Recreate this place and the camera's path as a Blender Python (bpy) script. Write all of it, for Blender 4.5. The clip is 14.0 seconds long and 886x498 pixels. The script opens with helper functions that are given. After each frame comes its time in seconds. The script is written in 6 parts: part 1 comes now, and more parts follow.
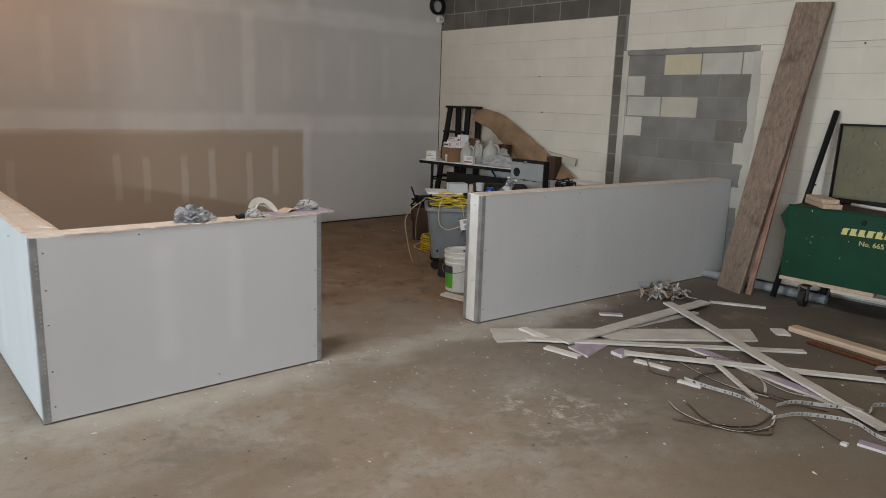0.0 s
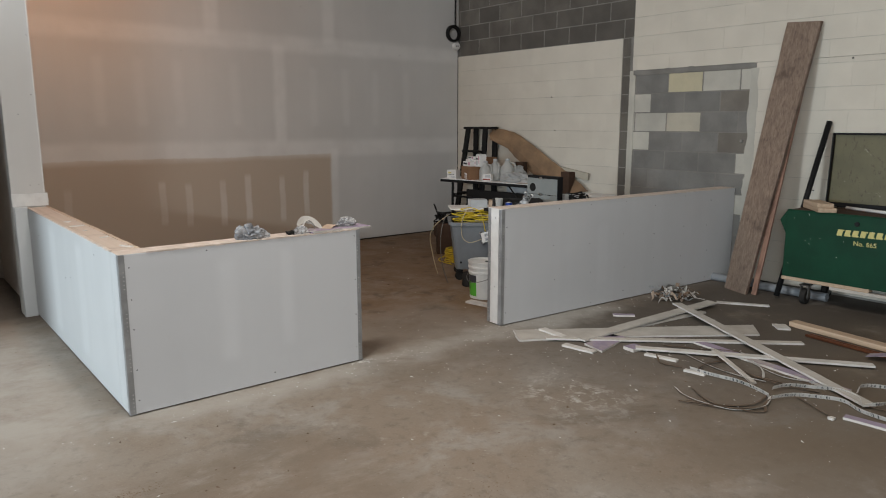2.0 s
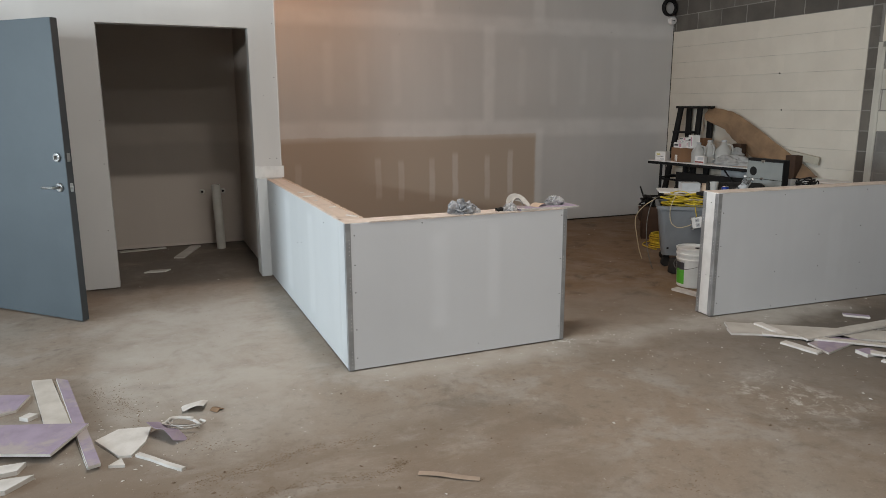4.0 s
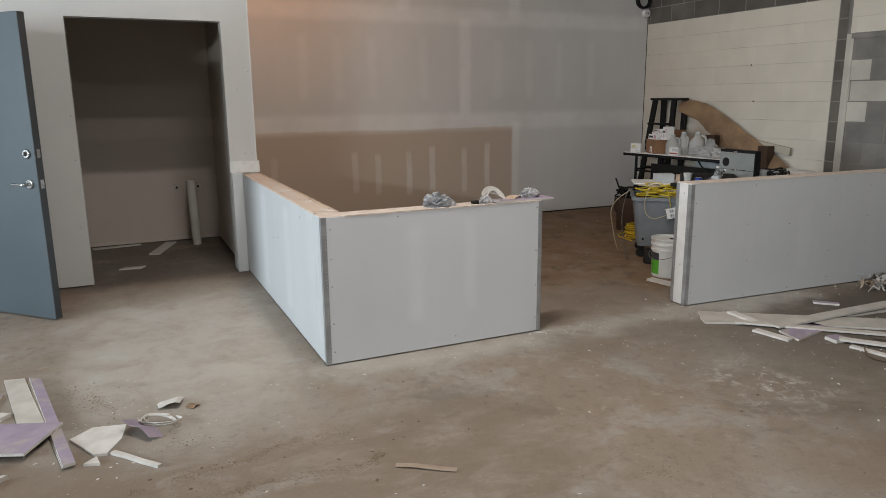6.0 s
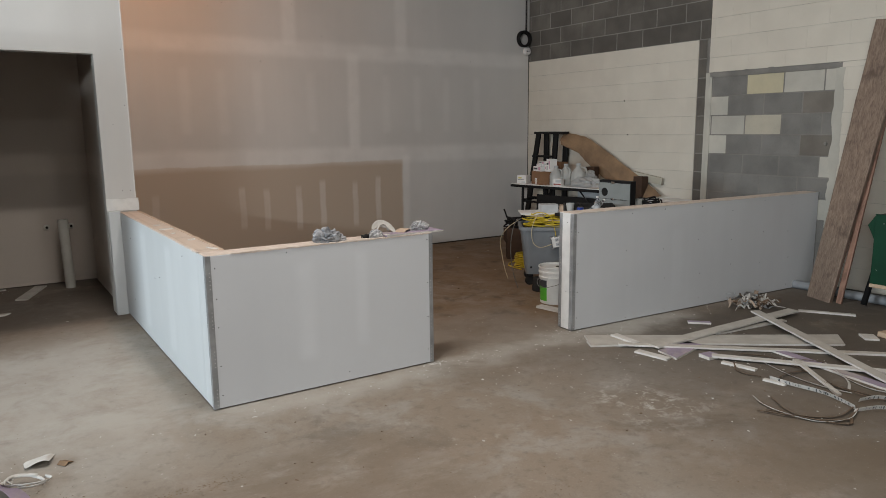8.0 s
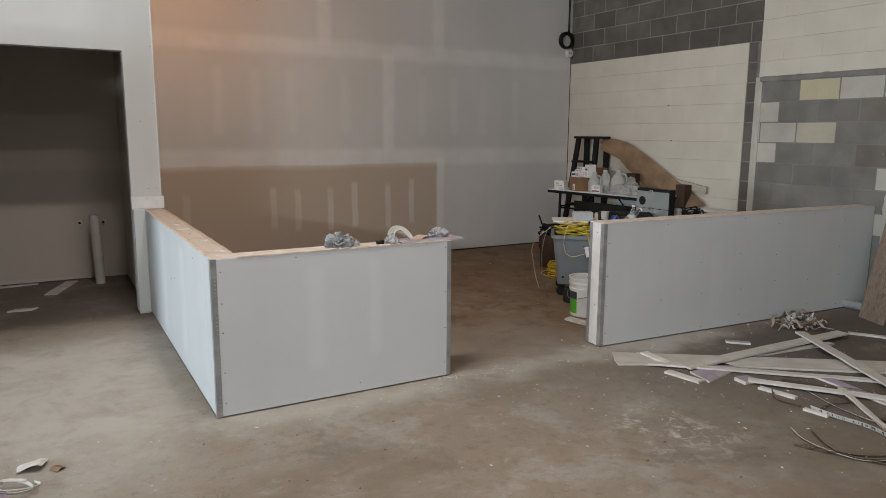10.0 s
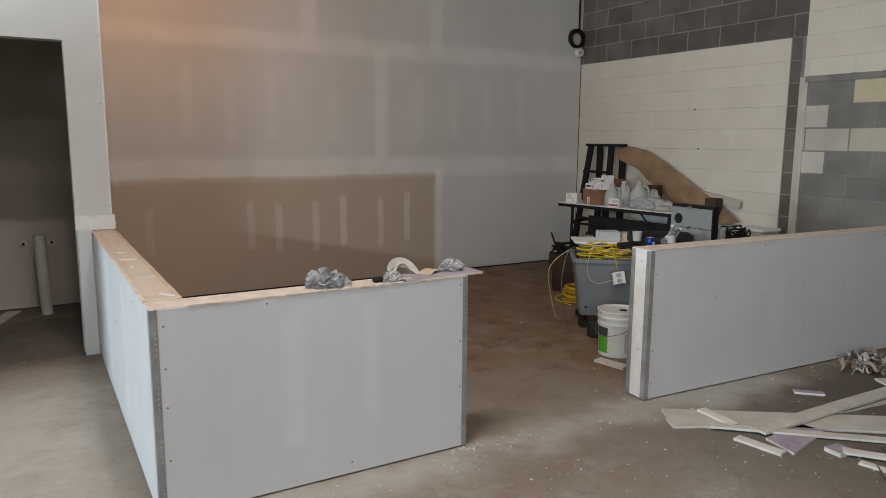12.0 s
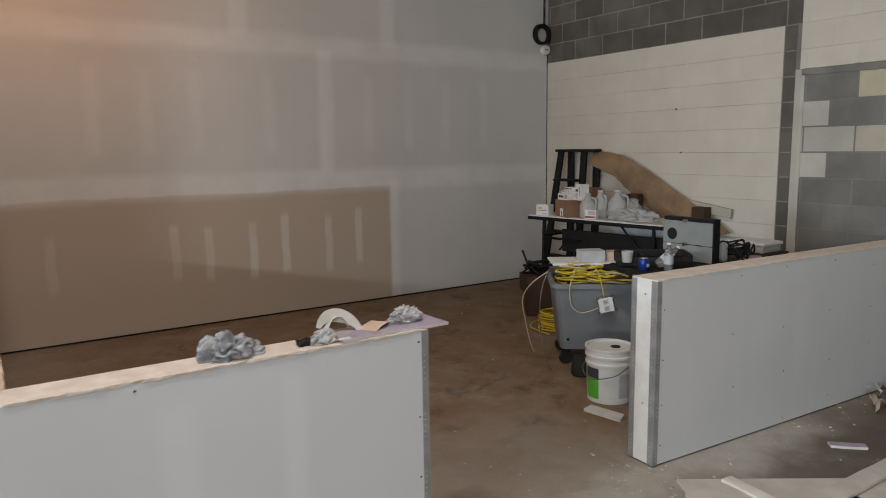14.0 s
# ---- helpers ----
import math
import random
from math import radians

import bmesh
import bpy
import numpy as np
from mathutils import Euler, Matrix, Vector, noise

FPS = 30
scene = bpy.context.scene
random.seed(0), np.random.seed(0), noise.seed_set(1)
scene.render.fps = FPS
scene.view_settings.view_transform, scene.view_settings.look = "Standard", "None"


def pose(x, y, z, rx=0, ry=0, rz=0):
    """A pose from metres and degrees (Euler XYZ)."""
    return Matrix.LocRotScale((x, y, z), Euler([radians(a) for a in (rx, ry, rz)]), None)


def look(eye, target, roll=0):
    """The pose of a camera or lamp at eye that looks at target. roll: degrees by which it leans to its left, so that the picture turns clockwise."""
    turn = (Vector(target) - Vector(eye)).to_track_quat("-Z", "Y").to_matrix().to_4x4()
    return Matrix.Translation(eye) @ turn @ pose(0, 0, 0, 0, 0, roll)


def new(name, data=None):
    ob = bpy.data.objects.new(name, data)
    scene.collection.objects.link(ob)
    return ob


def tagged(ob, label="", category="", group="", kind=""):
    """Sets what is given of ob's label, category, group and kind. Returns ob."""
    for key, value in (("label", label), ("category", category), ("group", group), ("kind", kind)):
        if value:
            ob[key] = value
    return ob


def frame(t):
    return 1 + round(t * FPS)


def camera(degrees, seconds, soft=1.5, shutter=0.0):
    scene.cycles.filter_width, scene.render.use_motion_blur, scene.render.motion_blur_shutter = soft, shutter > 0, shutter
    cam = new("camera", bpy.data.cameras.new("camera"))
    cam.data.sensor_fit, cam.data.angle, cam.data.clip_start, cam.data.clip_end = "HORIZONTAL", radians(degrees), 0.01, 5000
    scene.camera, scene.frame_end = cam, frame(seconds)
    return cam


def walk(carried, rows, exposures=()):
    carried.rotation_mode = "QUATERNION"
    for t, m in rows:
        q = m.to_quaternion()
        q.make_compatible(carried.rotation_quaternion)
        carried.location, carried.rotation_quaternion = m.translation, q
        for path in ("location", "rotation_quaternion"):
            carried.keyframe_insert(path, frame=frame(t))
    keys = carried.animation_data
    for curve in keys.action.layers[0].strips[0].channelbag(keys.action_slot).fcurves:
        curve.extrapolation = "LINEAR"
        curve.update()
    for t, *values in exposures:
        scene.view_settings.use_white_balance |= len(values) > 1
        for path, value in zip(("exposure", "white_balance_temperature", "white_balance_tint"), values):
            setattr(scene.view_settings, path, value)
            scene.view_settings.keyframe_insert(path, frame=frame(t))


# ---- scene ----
cam = camera(64.5, 14.0, soft=0.5, shutter=0.25)
PATH = [
    (0, (0.226, 0.279, 1.495), (1.5, 1.768, 1.092), 1.9),
    (0.5, (0.331, 0.137, 1.503), (1.632, 1.598, 1.087), 1.6),
    (1, (0.249, 0.057, 1.518), (1.571, 1.492, 1.077), 0.4),
    (1.5, (-0.007, -0.016, 1.53), (1.293, 1.439, 1.094), -0.9),
    (2, (-0.125, -0.066, 1.53), (1.113, 1.464, 1.178), -0.0),
    (2.5, (-0.15, -0.07, 1.529), (0.982, 1.543, 1.189), 0.6),
    (3, (-0.181, -0.042, 1.518), (0.729, 1.704, 1.165), 0.3),
    (3.5, (-0.204, -0.047, 1.522), (0.59, 1.748, 1.137), -0.2),
    (3.7, (-0.208, -0.046, 1.517), (0.557, 1.759, 1.12), -0.2),
    (6, (-0.194, -0.068, 1.517), (0.623, 1.708, 1.095), -0.5),
    (6.5, (-0.171, -0.046, 1.515), (0.701, 1.707, 1.107), -0.4),
    (7, (-0.137, -0.036, 1.514), (0.87, 1.647, 1.124), -0.1),
    (7.5, (-0.158, -0.095, 1.522), (0.912, 1.556, 1.161), -0.3),
    (8, (-0.173, -0.089, 1.526), (0.912, 1.558, 1.191), -0.6),
    (8.5, (-0.181, -0.087, 1.531), (0.886, 1.574, 1.208), -0.7),
    (8.7, (-0.172, -0.087, 1.526), (0.866, 1.593, 1.211), -0.7),
    (11, (0.243, 0.357, 1.533), (1.209, 2.075, 1.195), 0.5),
    (11.5, (0.273, 0.662, 1.524), (1.25, 2.376, 1.197), 0.6),
    (12, (0.433, 0.88, 1.522), (1.438, 2.581, 1.214), 0.4),
    (12.5, (0.618, 1.062, 1.532), (1.633, 2.76, 1.24), 0.2),
    (13, (0.634, 1.299, 1.518), (1.646, 3.001, 1.236), -0.2),
    (13.5, (0.669, 1.501, 1.501), (1.711, 3.183, 1.211), -0.4),
    (14, (0.92, 1.614, 1.515), (2.018, 3.261, 1.231), -0.8),
]
walk(cam, [(t, look(eye, target, roll)) for t, eye, target, roll in PATH])

# ---- world, lamps, exposure ----
NORTH, EAST, OPEN_Y = 7.80, 6.52, 6.31          # inner faces of the drywall wall, the block wall, the wall with the opening
WEST, SOUTH, CEIL = -10.6, -10.2, 4.9
scene.view_settings.exposure = -0.10
world = bpy.data.worlds.new("world")
scene.world = world
world.use_nodes = True
sky = world.node_tree.nodes.new("ShaderNodeTexSky")
sky.sky_type, sky.sun_disc, sky.sun_elevation, sky.sun_rotation = "NISHITA", False, radians(35), radians(240)
world.node_tree.links.new(sky.outputs[0], world.node_tree.nodes["Background"].inputs[0])
world.node_tree.nodes["Background"].inputs[1].default_value = 0.1


def area(name, eye, target, sx, sy, power, colour):
    lamp = bpy.data.lights.new(name, "AREA")
    lamp.shape, lamp.size, lamp.size_y, lamp.energy, lamp.color = "RECTANGLE", sx, sy, power, colour
    ob = new(name, lamp)
    ob.matrix_world = look(eye, target)
    return ob


# daylight through the roller door in the west wall and the low band of windows further south in it
area("daylight_roller_door", (-6.9, 3.6, 1.7), (0, 3.6, 1.4), 2.6, 1.4, 470, (0.76, 0.90, 1.0))
area("daylight_window_band", (-10.45, -6.6, 3.26), (0, -6.0, 3.0), 5.0, 0.3, 760, (0.90, 0.96, 1.0))
# four ceiling fixtures and a warm bulb in the north-west nook
for x, y, power in ((1.42, 3.1, 54), (0.65, 3.05, 54), (1.35, 0.9, 56)):
    area("ceiling_fixture_light", (x, y, 4.75), (x, y, 0), 0.3, 0.16, power, (1.0, 0.95, 0.895))
area("ceiling_fixture_light", (0.6, -2.9, 4.75), (0.6, -2.9, 0), 0.6, 0.25, 92, (1.0, 0.95, 0.895))
bulb = bpy.data.lights.new("warm_bulb_light", "POINT")
bulb.energy, bulb.color, bulb.shadow_soft_size = 37, (1.0, 0.47, 0.20), 0.06
new("warm_bulb_light", bulb).location = (1.36, 6.35, 3.15)


# ---- materials ----
class Nodes:
    """A small builder for node materials: values are numbers, colours or sockets."""

    def __init__(self, name):
        self.mat = bpy.data.materials.new(name)
        self.mat.use_nodes = True
        self.tree = self.mat.node_tree
        self.bsdf = self.tree.nodes["Principled BSDF"]
        self.place = self.tree.nodes.new("ShaderNodeNewGeometry").outputs["Position"]
        self.local = self.tree.nodes.new("ShaderNodeTexCoord").outputs["Object"]

    def put(self, socket, value):
        if isinstance(value, (int, float, tuple)):
            if isinstance(value, tuple) and len(value) == 3 and len(socket.default_value) == 4:
                value = (*value, 1.0)
            socket.default_value = value
        else:
            self.tree.links.new(value, socket)

    def math(self, kind, a, b=0.0, clamp=False):
        n = self.tree.nodes.new("ShaderNodeMath")
        n.operation, n.use_clamp = kind, clamp
        self.put(n.inputs[0], a), self.put(n.inputs[1], b)
        return n.outputs[0]

    def stretch(self, v, sx, sy, sz):
        n = self.tree.nodes.new("ShaderNodeVectorMath")
        n.operation = "MULTIPLY"
        self.put(n.inputs[0], v), self.put(n.inputs[1], (sx, sy, sz))
        return n.outputs[0]

    def axes(self, v):
        n = self.tree.nodes.new("ShaderNodeSeparateXYZ")
        self.put(n.inputs[0], v)
        return n.outputs[0], n.outputs[1], n.outputs[2]

    def noise(self, v, scale, detail=4.0, rough=0.55, warp=0.0):
        n = self.tree.nodes.new("ShaderNodeTexNoise")
        self.put(n.inputs["Vector"], v)
        n.inputs["Scale"].default_value, n.inputs["Detail"].default_value = scale, detail
        n.inputs["Roughness"].default_value, n.inputs["Distortion"].default_value = rough, warp
        return n.outputs["Fac"]

    def ramp(self, v, lo, hi):
        n = self.tree.nodes.new("ShaderNodeMapRange")
        n.interpolation_type = "SMOOTHSTEP"
        self.put(n.inputs["Value"], v), self.put(n.inputs["From Min"], lo), self.put(n.inputs["From Max"], hi)
        return n.outputs["Result"]

    def mix(self, f, a, b):
        n = self.tree.nodes.new("ShaderNodeMix")
        n.data_type = "RGBA"
        self.put(n.inputs["Factor"], f), self.put(n.inputs["A"], a), self.put(n.inputs["B"], b)
        return n.outputs["Result"]

    def band(self, v, centre, half, soft):
        d = self.math("ABSOLUTE", self.math("SUBTRACT", v, centre))
        return self.math("SUBTRACT", 1.0, self.ramp(d, half - soft, half + soft))

    def between(self, v, lo, hi, soft=0.01):
        return self.math("MULTIPLY", self.ramp(v, lo - soft, lo + soft), self.math("SUBTRACT", 1.0, self.ramp(v, hi - soft, hi + soft)))

    def both(self, *v):
        r = v[0]
        for o in v[1:]:
            r = self.math("MULTIPLY", r, o)
        return r

    def top(self, *v):
        r = v[0]
        for o in v[1:]:
            r = self.math("MAXIMUM", r, o)
        return r

    def random(self):
        return self.tree.nodes.new("ShaderNodeObjectInfo").outputs["Random"]

    def island(self):
        return self.tree.nodes.new("ShaderNodeNewGeometry").outputs["Random Per Island"]

    def bump(self, height, strength, depth=0.01):
        n = self.tree.nodes.new("ShaderNodeBump")
        n.inputs["Strength"].default_value, n.inputs["Distance"].default_value = strength, depth
        self.put(n.inputs["Height"], height)
        self.put(self.bsdf.inputs["Normal"], n.outputs[0])

    def done(self, colour, rough=0.8, metal=0.0):
        self.put(self.bsdf.inputs["Base Color"], colour)
        self.put(self.bsdf.inputs["Roughness"], rough)
        self.put(self.bsdf.inputs["Metallic"], metal)
        return self.mat


def plain(name, a, b=None, rough=0.7, metal=0.0, scale=9.0, bump=0.15, vary=0.0):
    """Two shades of one colour, mottled at two scales, with a fine relief."""
    n = Nodes(name)
    b = b or tuple(c * 0.72 for c in a)
    big, fine = n.noise(n.local, scale, 5), n.noise(n.local, scale * 11, 3)
    f = n.math("ADD", n.math("MULTIPLY", n.ramp(big, 0.3, 0.72), 0.7), n.math("MULTIPLY", fine, 0.3))
    c = n.mix(f, b, a)
    if vary:
        c = n.mix(n.math("MULTIPLY", n.random(), vary), c, tuple(k * 0.45 for k in a))
    n.bump(n.math("ADD", n.math("MULTIPLY", big, 0.5), fine), bump, 0.004)
    return n.done(c, n.math("ADD", n.math("MULTIPLY", big, 0.16), rough - 0.08), metal)


def concrete_floor():
    n = Nodes("concrete_floor")
    p = n.place
    large, mid, fine, grit = n.noise(p, 0.55, 6, 0.6, 0.3), n.noise(p, 2.4, 8, 0.66, 0.4), n.noise(p, 14, 8, 0.7), n.noise(p, 110, 3)
    c = n.mix(n.ramp(large, 0.34, 0.66), (0.232, 0.180, 0.134), (0.270, 0.238, 0.200))
    c = n.mix(n.math("MULTIPLY", n.ramp(mid, 0.46, 0.66), 0.75), c, (0.31, 0.28, 0.245))
    c = n.mix(n.math("MULTIPLY", n.ramp(n.noise(p, 1.1, 9, 0.68, 0.5), 0.54, 0.70), 0.6), c, (0.105, 0.080, 0.058))
    c = n.mix(n.math("MULTIPLY", n.ramp(fine, 0.48, 0.74), 0.45), c, (0.095, 0.074, 0.055))
    c = n.mix(n.math("MULTIPLY", n.ramp(n.noise(p, 6.5, 9, 0.74, 0.2), 0.58, 0.72), 0.5), c, (0.42, 0.39, 0.35))
    c = n.mix(n.math("MULTIPLY", n.ramp(grit, 0.58, 0.72), 0.3), c, (0.38, 0.35, 0.31))
    c = n.mix(n.math("MULTIPLY", n.ramp(n.noise(p, 70, 4, 0.6), 0.60, 0.74), 0.22), c, (0.07, 0.055, 0.042))
    # plaster dust along the low walls and the paler path beside the western one
    x, y, z = n.axes(p)
    wob = n.math("MULTIPLY", n.math("SUBTRACT", n.noise(p, 3.0, 6), 0.5), 0.5)
    dust = n.both(n.band(n.math("ADD", y, wob), 3.62, 0.16, 0.14), n.between(x, 0.7, 4.6, 0.25))
    dust2 = n.both(n.between(n.math("ADD", x, wob), -0.5, 0.62, 0.25), n.between(n.math("ADD", y, wob), 3.4, 5.9, 0.6))
    dust3 = n.both(n.between(n.math("ADD", x, wob), 2.2, 3.5, 0.2), n.between(n.math("ADD", y, wob), 3.6, 4.7, 0.3))
    d = n.both(n.top(n.math("MULTIPLY", dust, 0.55), n.math("MULTIPLY", dust2, 0.62), n.math("MULTIPLY", dust3, 0.2)), n.ramp(n.noise(p, 3, 9, 0.68, 0.5), 0.12, 0.62))
    scuff = n.both(n.band(n.math("ADD", x, wob), 2.85, 0.22, 0.16), n.band(n.math("ADD", y, wob), 2.42, 0.28, 0.2), n.ramp(n.noise(p, 9, 10, 0.8, 0.4), 0.50, 0.60))
    # browner and darker towards the east, south of the low walls
    east_brown = n.both(n.ramp(n.math("ADD", x, wob), 1.9, 4.6), n.math("SUBTRACT", 1.0, n.ramp(n.math("ADD", y, wob), 3.2, 3.9)), n.ramp(n.noise(p, 1.7, 8, 0.65), 0.20, 0.48))
    c = n.mix(n.math("MULTIPLY", east_brown, 0.9), c, (0.072, 0.057, 0.044))
    # brown dirt behind the half walls, their shade on the floor painted in too
    grime = n.both(n.between(n.math("ADD", x, wob), 1.3, 6.4, 0.5), n.ramp(n.math("ADD", n.math("ADD", y, n.math("MULTIPLY", wob, 0.6)), n.math("MULTIPLY", n.math("SUBTRACT", x, 2.3), -0.22)), 3.50, 4.0), n.ramp(n.noise(p, 1.3, 8, 0.65), 0.24, 0.48))
    c = n.mix(n.math("MULTIPLY", grime, n.math("ADD", 0.58, n.math("MULTIPLY", n.ramp(n.noise(p, 3.4, 9, 0.72, 0.4), 0.36, 0.62), 0.38))), c, (0.162, 0.097, 0.048))
    # brown floor in the gap, with the half wall end's shadow painted in
    end_brown_shade = n.both(n.between(n.math("ADD", x, wob), 2.15, 3.5, 0.2), n.between(n.math("ADD", y, wob), 3.3, 4.6, 0.3), n.ramp(n.noise(p, 2.3, 8, 0.7, 0.4), 0.22, 0.55))
    c = n.mix(n.math("MULTIPLY", end_brown_shade, 0.6), c, (0.125, 0.092, 0.063))
    blots = n.both(n.between(n.math("ADD", x, wob), 1.5, 6.4, 0.3), n.ramp(n.math("ADD", y, wob), 3.9, 4.3), n.ramp(n.noise(p, 2.6, 10, 0.78, 0.8), 0.53, 0.63))
    c = n.mix(n.math("MULTIPLY", blots, 0.6), c, (0.062, 0.040, 0.024))
    tread = n.both(n.ramp(n.math("ADD", x, wob), 1.8, 3.2), n.math("SUBTRACT", 1.0, n.ramp(n.math("ADD", y, wob), 1.3, 2.3)), n.ramp(n.noise(p, 2.1, 8, 0.68, 0.3), 0.30, 0.56))
    c = n.mix(n.math("MULTIPLY", tread, 0.65), c, (0.135, 0.100, 0.066))
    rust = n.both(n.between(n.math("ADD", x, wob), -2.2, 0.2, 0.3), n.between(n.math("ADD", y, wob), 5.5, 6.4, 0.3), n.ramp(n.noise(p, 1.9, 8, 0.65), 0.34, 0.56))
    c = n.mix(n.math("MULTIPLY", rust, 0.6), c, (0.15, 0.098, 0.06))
    # darker floor from just before the opening back into the recess
    recess_dark = n.both(n.between(n.math("ADD", x, wob), -1.9, 0.85, 0.1), n.ramp(n.math("ADD", y, n.math("MULTIPLY", wob, 0.5)), 5.95, 6.35), n.ramp(n.noise(p, 1.6, 8, 0.68, 0.3), 0.22, 0.50))
    c = n.mix(n.math("MULTIPLY", recess_dark, 0.7), c, (0.075, 0.055, 0.041))
    sand = n.both(n.between(n.math("ADD", x, wob), -1.2, 1.5, 0.3), n.between(n.math("ADD", y, wob), 1.2, 2.95, 0.2), n.ramp(n.noise(n.stretch(p, 1.0, 2.2, 1.0), 2.2, 9, 0.7, 0.5), 0.30, 0.58))
    # brown dirt around the western offcuts, shadows between them painted in with it
    west = n.both(n.between(n.math("ADD", x, wob), -2.2, -0.15, 0.25), n.between(n.math("ADD", y, wob), 2.3, 3.75, 0.3), n.ramp(n.noise(p, 2.0, 9, 0.7, 0.5), 0.28, 0.56))
    c = n.mix(n.math("MULTIPLY", west, 0.65), c, (0.165, 0.122, 0.086))
    c = n.mix(n.math("MULTIPLY", sand, 0.8), c, (0.172, 0.128, 0.090))
    trail = n.ramp(n.noise(n.stretch(p, 0.5, 1.6, 1.0), 1.5, 10, 0.78, 1.4), 0.60, 0.68)
    c = n.mix(n.math("MULTIPLY", trail, 0.30), c, (0.11, 0.085, 0.062))
    c = n.mix(n.math("MULTIPLY", n.ramp(n.noise(p, 38, 6, 0.8), 0.56, 0.66), 0.35), c, (0.12, 0.095, 0.072))
    c = n.mix(n.math("MULTIPLY", n.ramp(n.noise(p, 52, 6, 0.8, 0.3), 0.60, 0.68), 0.35), c, (0.45, 0.42, 0.38))
    c = n.mix(n.math("MULTIPLY", scuff, 0.7), c, (0.52, 0.50, 0.46))
    c = n.mix(d, c, (0.46, 0.44, 0.40))
    n.bump(n.math("ADD", n.math("MULTIPLY", fine, 0.6), grit), 0.22, 0.004)
    return n.done(c, n.math("ADD", 0.62, n.math("MULTIPLY", mid, 0.3)))


def drywall(name, bands, strips=(), bare=None, base=(0.55, 0.54, 0.525), axis="x"):
    """Drywall paper and joint compound. bands: (along, z, half, soft, along0, along1, z0, z1), soft stripes of compound."""
    n = Nodes(name)
    x, y, z = n.axes(n.place)
    u = x if axis == "x" else y
    wob = n.math("MULTIPLY", n.math("SUBTRACT", n.noise(n.place, 2.2, 5), 0.5), 0.05)
    uu, zz = n.math("ADD", u, wob), n.math("ADD", z, wob)
    big, streak = n.noise(n.place, 0.8, 4), n.noise(n.stretch(n.place, 6, 6, 0.35), 1.0, 4)
    c = n.mix(n.ramp(big, 0.3, 0.7), tuple(k * 0.92 for k in base), base)
    c = n.mix(n.math("MULTIPLY", n.ramp(streak, 0.45, 0.7), 0.07), c, tuple(k * 1.22 for k in base))
    mud = tuple(min(0.8, k * 1.30) for k in base)
    if bare:
        x0, x1, z0, z1 = bare
        edge = n.math("ADD", z, n.math("MULTIPLY", n.math("SUBTRACT", n.noise(n.stretch(n.place, 1, 1, 0.1), 2.6, 6, 0.6), 0.5), 0.07))
        b = n.both(n.between(uu, x0, x1, 0.012), n.between(edge, z0, z1, 0.008))
        c = n.mix(n.math("MULTIPLY", b, 0.9), c, (0.42, 0.34, 0.264))
    for kind, at, half, soft, lo, hi, amount in bands:
        if kind == "h":
            f = n.both(n.band(zz, at, half, soft), n.between(u, lo, hi, 0.04))
        else:
            f = n.both(n.band(uu, at, half, soft), n.between(zz, lo, hi, 0.04))
        patchy = n.math("ADD", 0.55, n.math("MULTIPLY", n.ramp(n.noise(n.place, 3.0, 6), 0.3, 0.65), 0.45))
        c = n.mix(n.both(f, patchy, amount), c, mud)
    fine = n.noise(n.place, 60, 4)
    c = n.mix(n.math("MULTIPLY", n.ramp(n.noise(n.place, 22, 6, 0.7), 0.62, 0.75), 0.10), c, tuple(k * 0.6 for k in base))
    n.bump(n.math("ADD", fine, n.math("MULTIPLY", n.noise(n.place, 5, 4), 1.5)), 0.07, 0.004)
    return n.done(c, 0.86)


def block(name, a, b, rough=0.9, pits=0.5, vary=0.45):
    n = Nodes(name)
    big, fine, pit = n.noise(n.place, 3.2, 5), n.noise(n.place, 45, 4, 0.7), n.noise(n.place, 120, 3)
    c = n.mix(n.ramp(big, 0.3, 0.7), b, a)
    c = n.mix(n.math("MULTIPLY", n.random(), vary), c, tuple(k * 0.62 for k in b))
    c = n.mix(n.math("MULTIPLY", n.ramp(pit, 0.55, 0.72), 0.35 * pits), c, tuple(k * 0.4 for k in b))
    n.bump(n.math("ADD", fine, n.math("MULTIPLY", pit, pits)), 0.35 * pits + 0.05, 0.006)
    return n.done(c, rough)


def wood(name, a, b, along="z", grain=30.0, rough=0.72, dirt=0.25):
    """Long grain along one local axis, knots and grime."""
    n = Nodes(name)
    k = {"x": (0.025, 1, 1), "y": (1, 0.025, 1), "z": (1, 1, 0.025)}[along]
    v = n.stretch(n.local, *k)
    g1, g2 = n.noise(v, grain, 6, 0.6, 1.2), n.noise(v, grain * 4, 3)
    c = n.mix(n.ramp(g1, 0.32, 0.68), b, a)
    c = n.mix(n.math("MULTIPLY", n.ramp(g2, 0.5, 0.75), 0.35), c, tuple(q * 0.6 for q in b))
    c = n.mix(n.math("MULTIPLY", n.ramp(n.noise(n.local, 3.5, 6, 0.6), 0.5, 0.72), dirt), c, tuple(q * 0.45 for q in b))
    c = n.mix(n.math("MULTIPLY", n.random(), 0.2), c, tuple(q * 0.6 for q in b))
    n.bump(n.math("ADD", g1, g2), 0.35, 0.003)
    return n.done(c, rough)


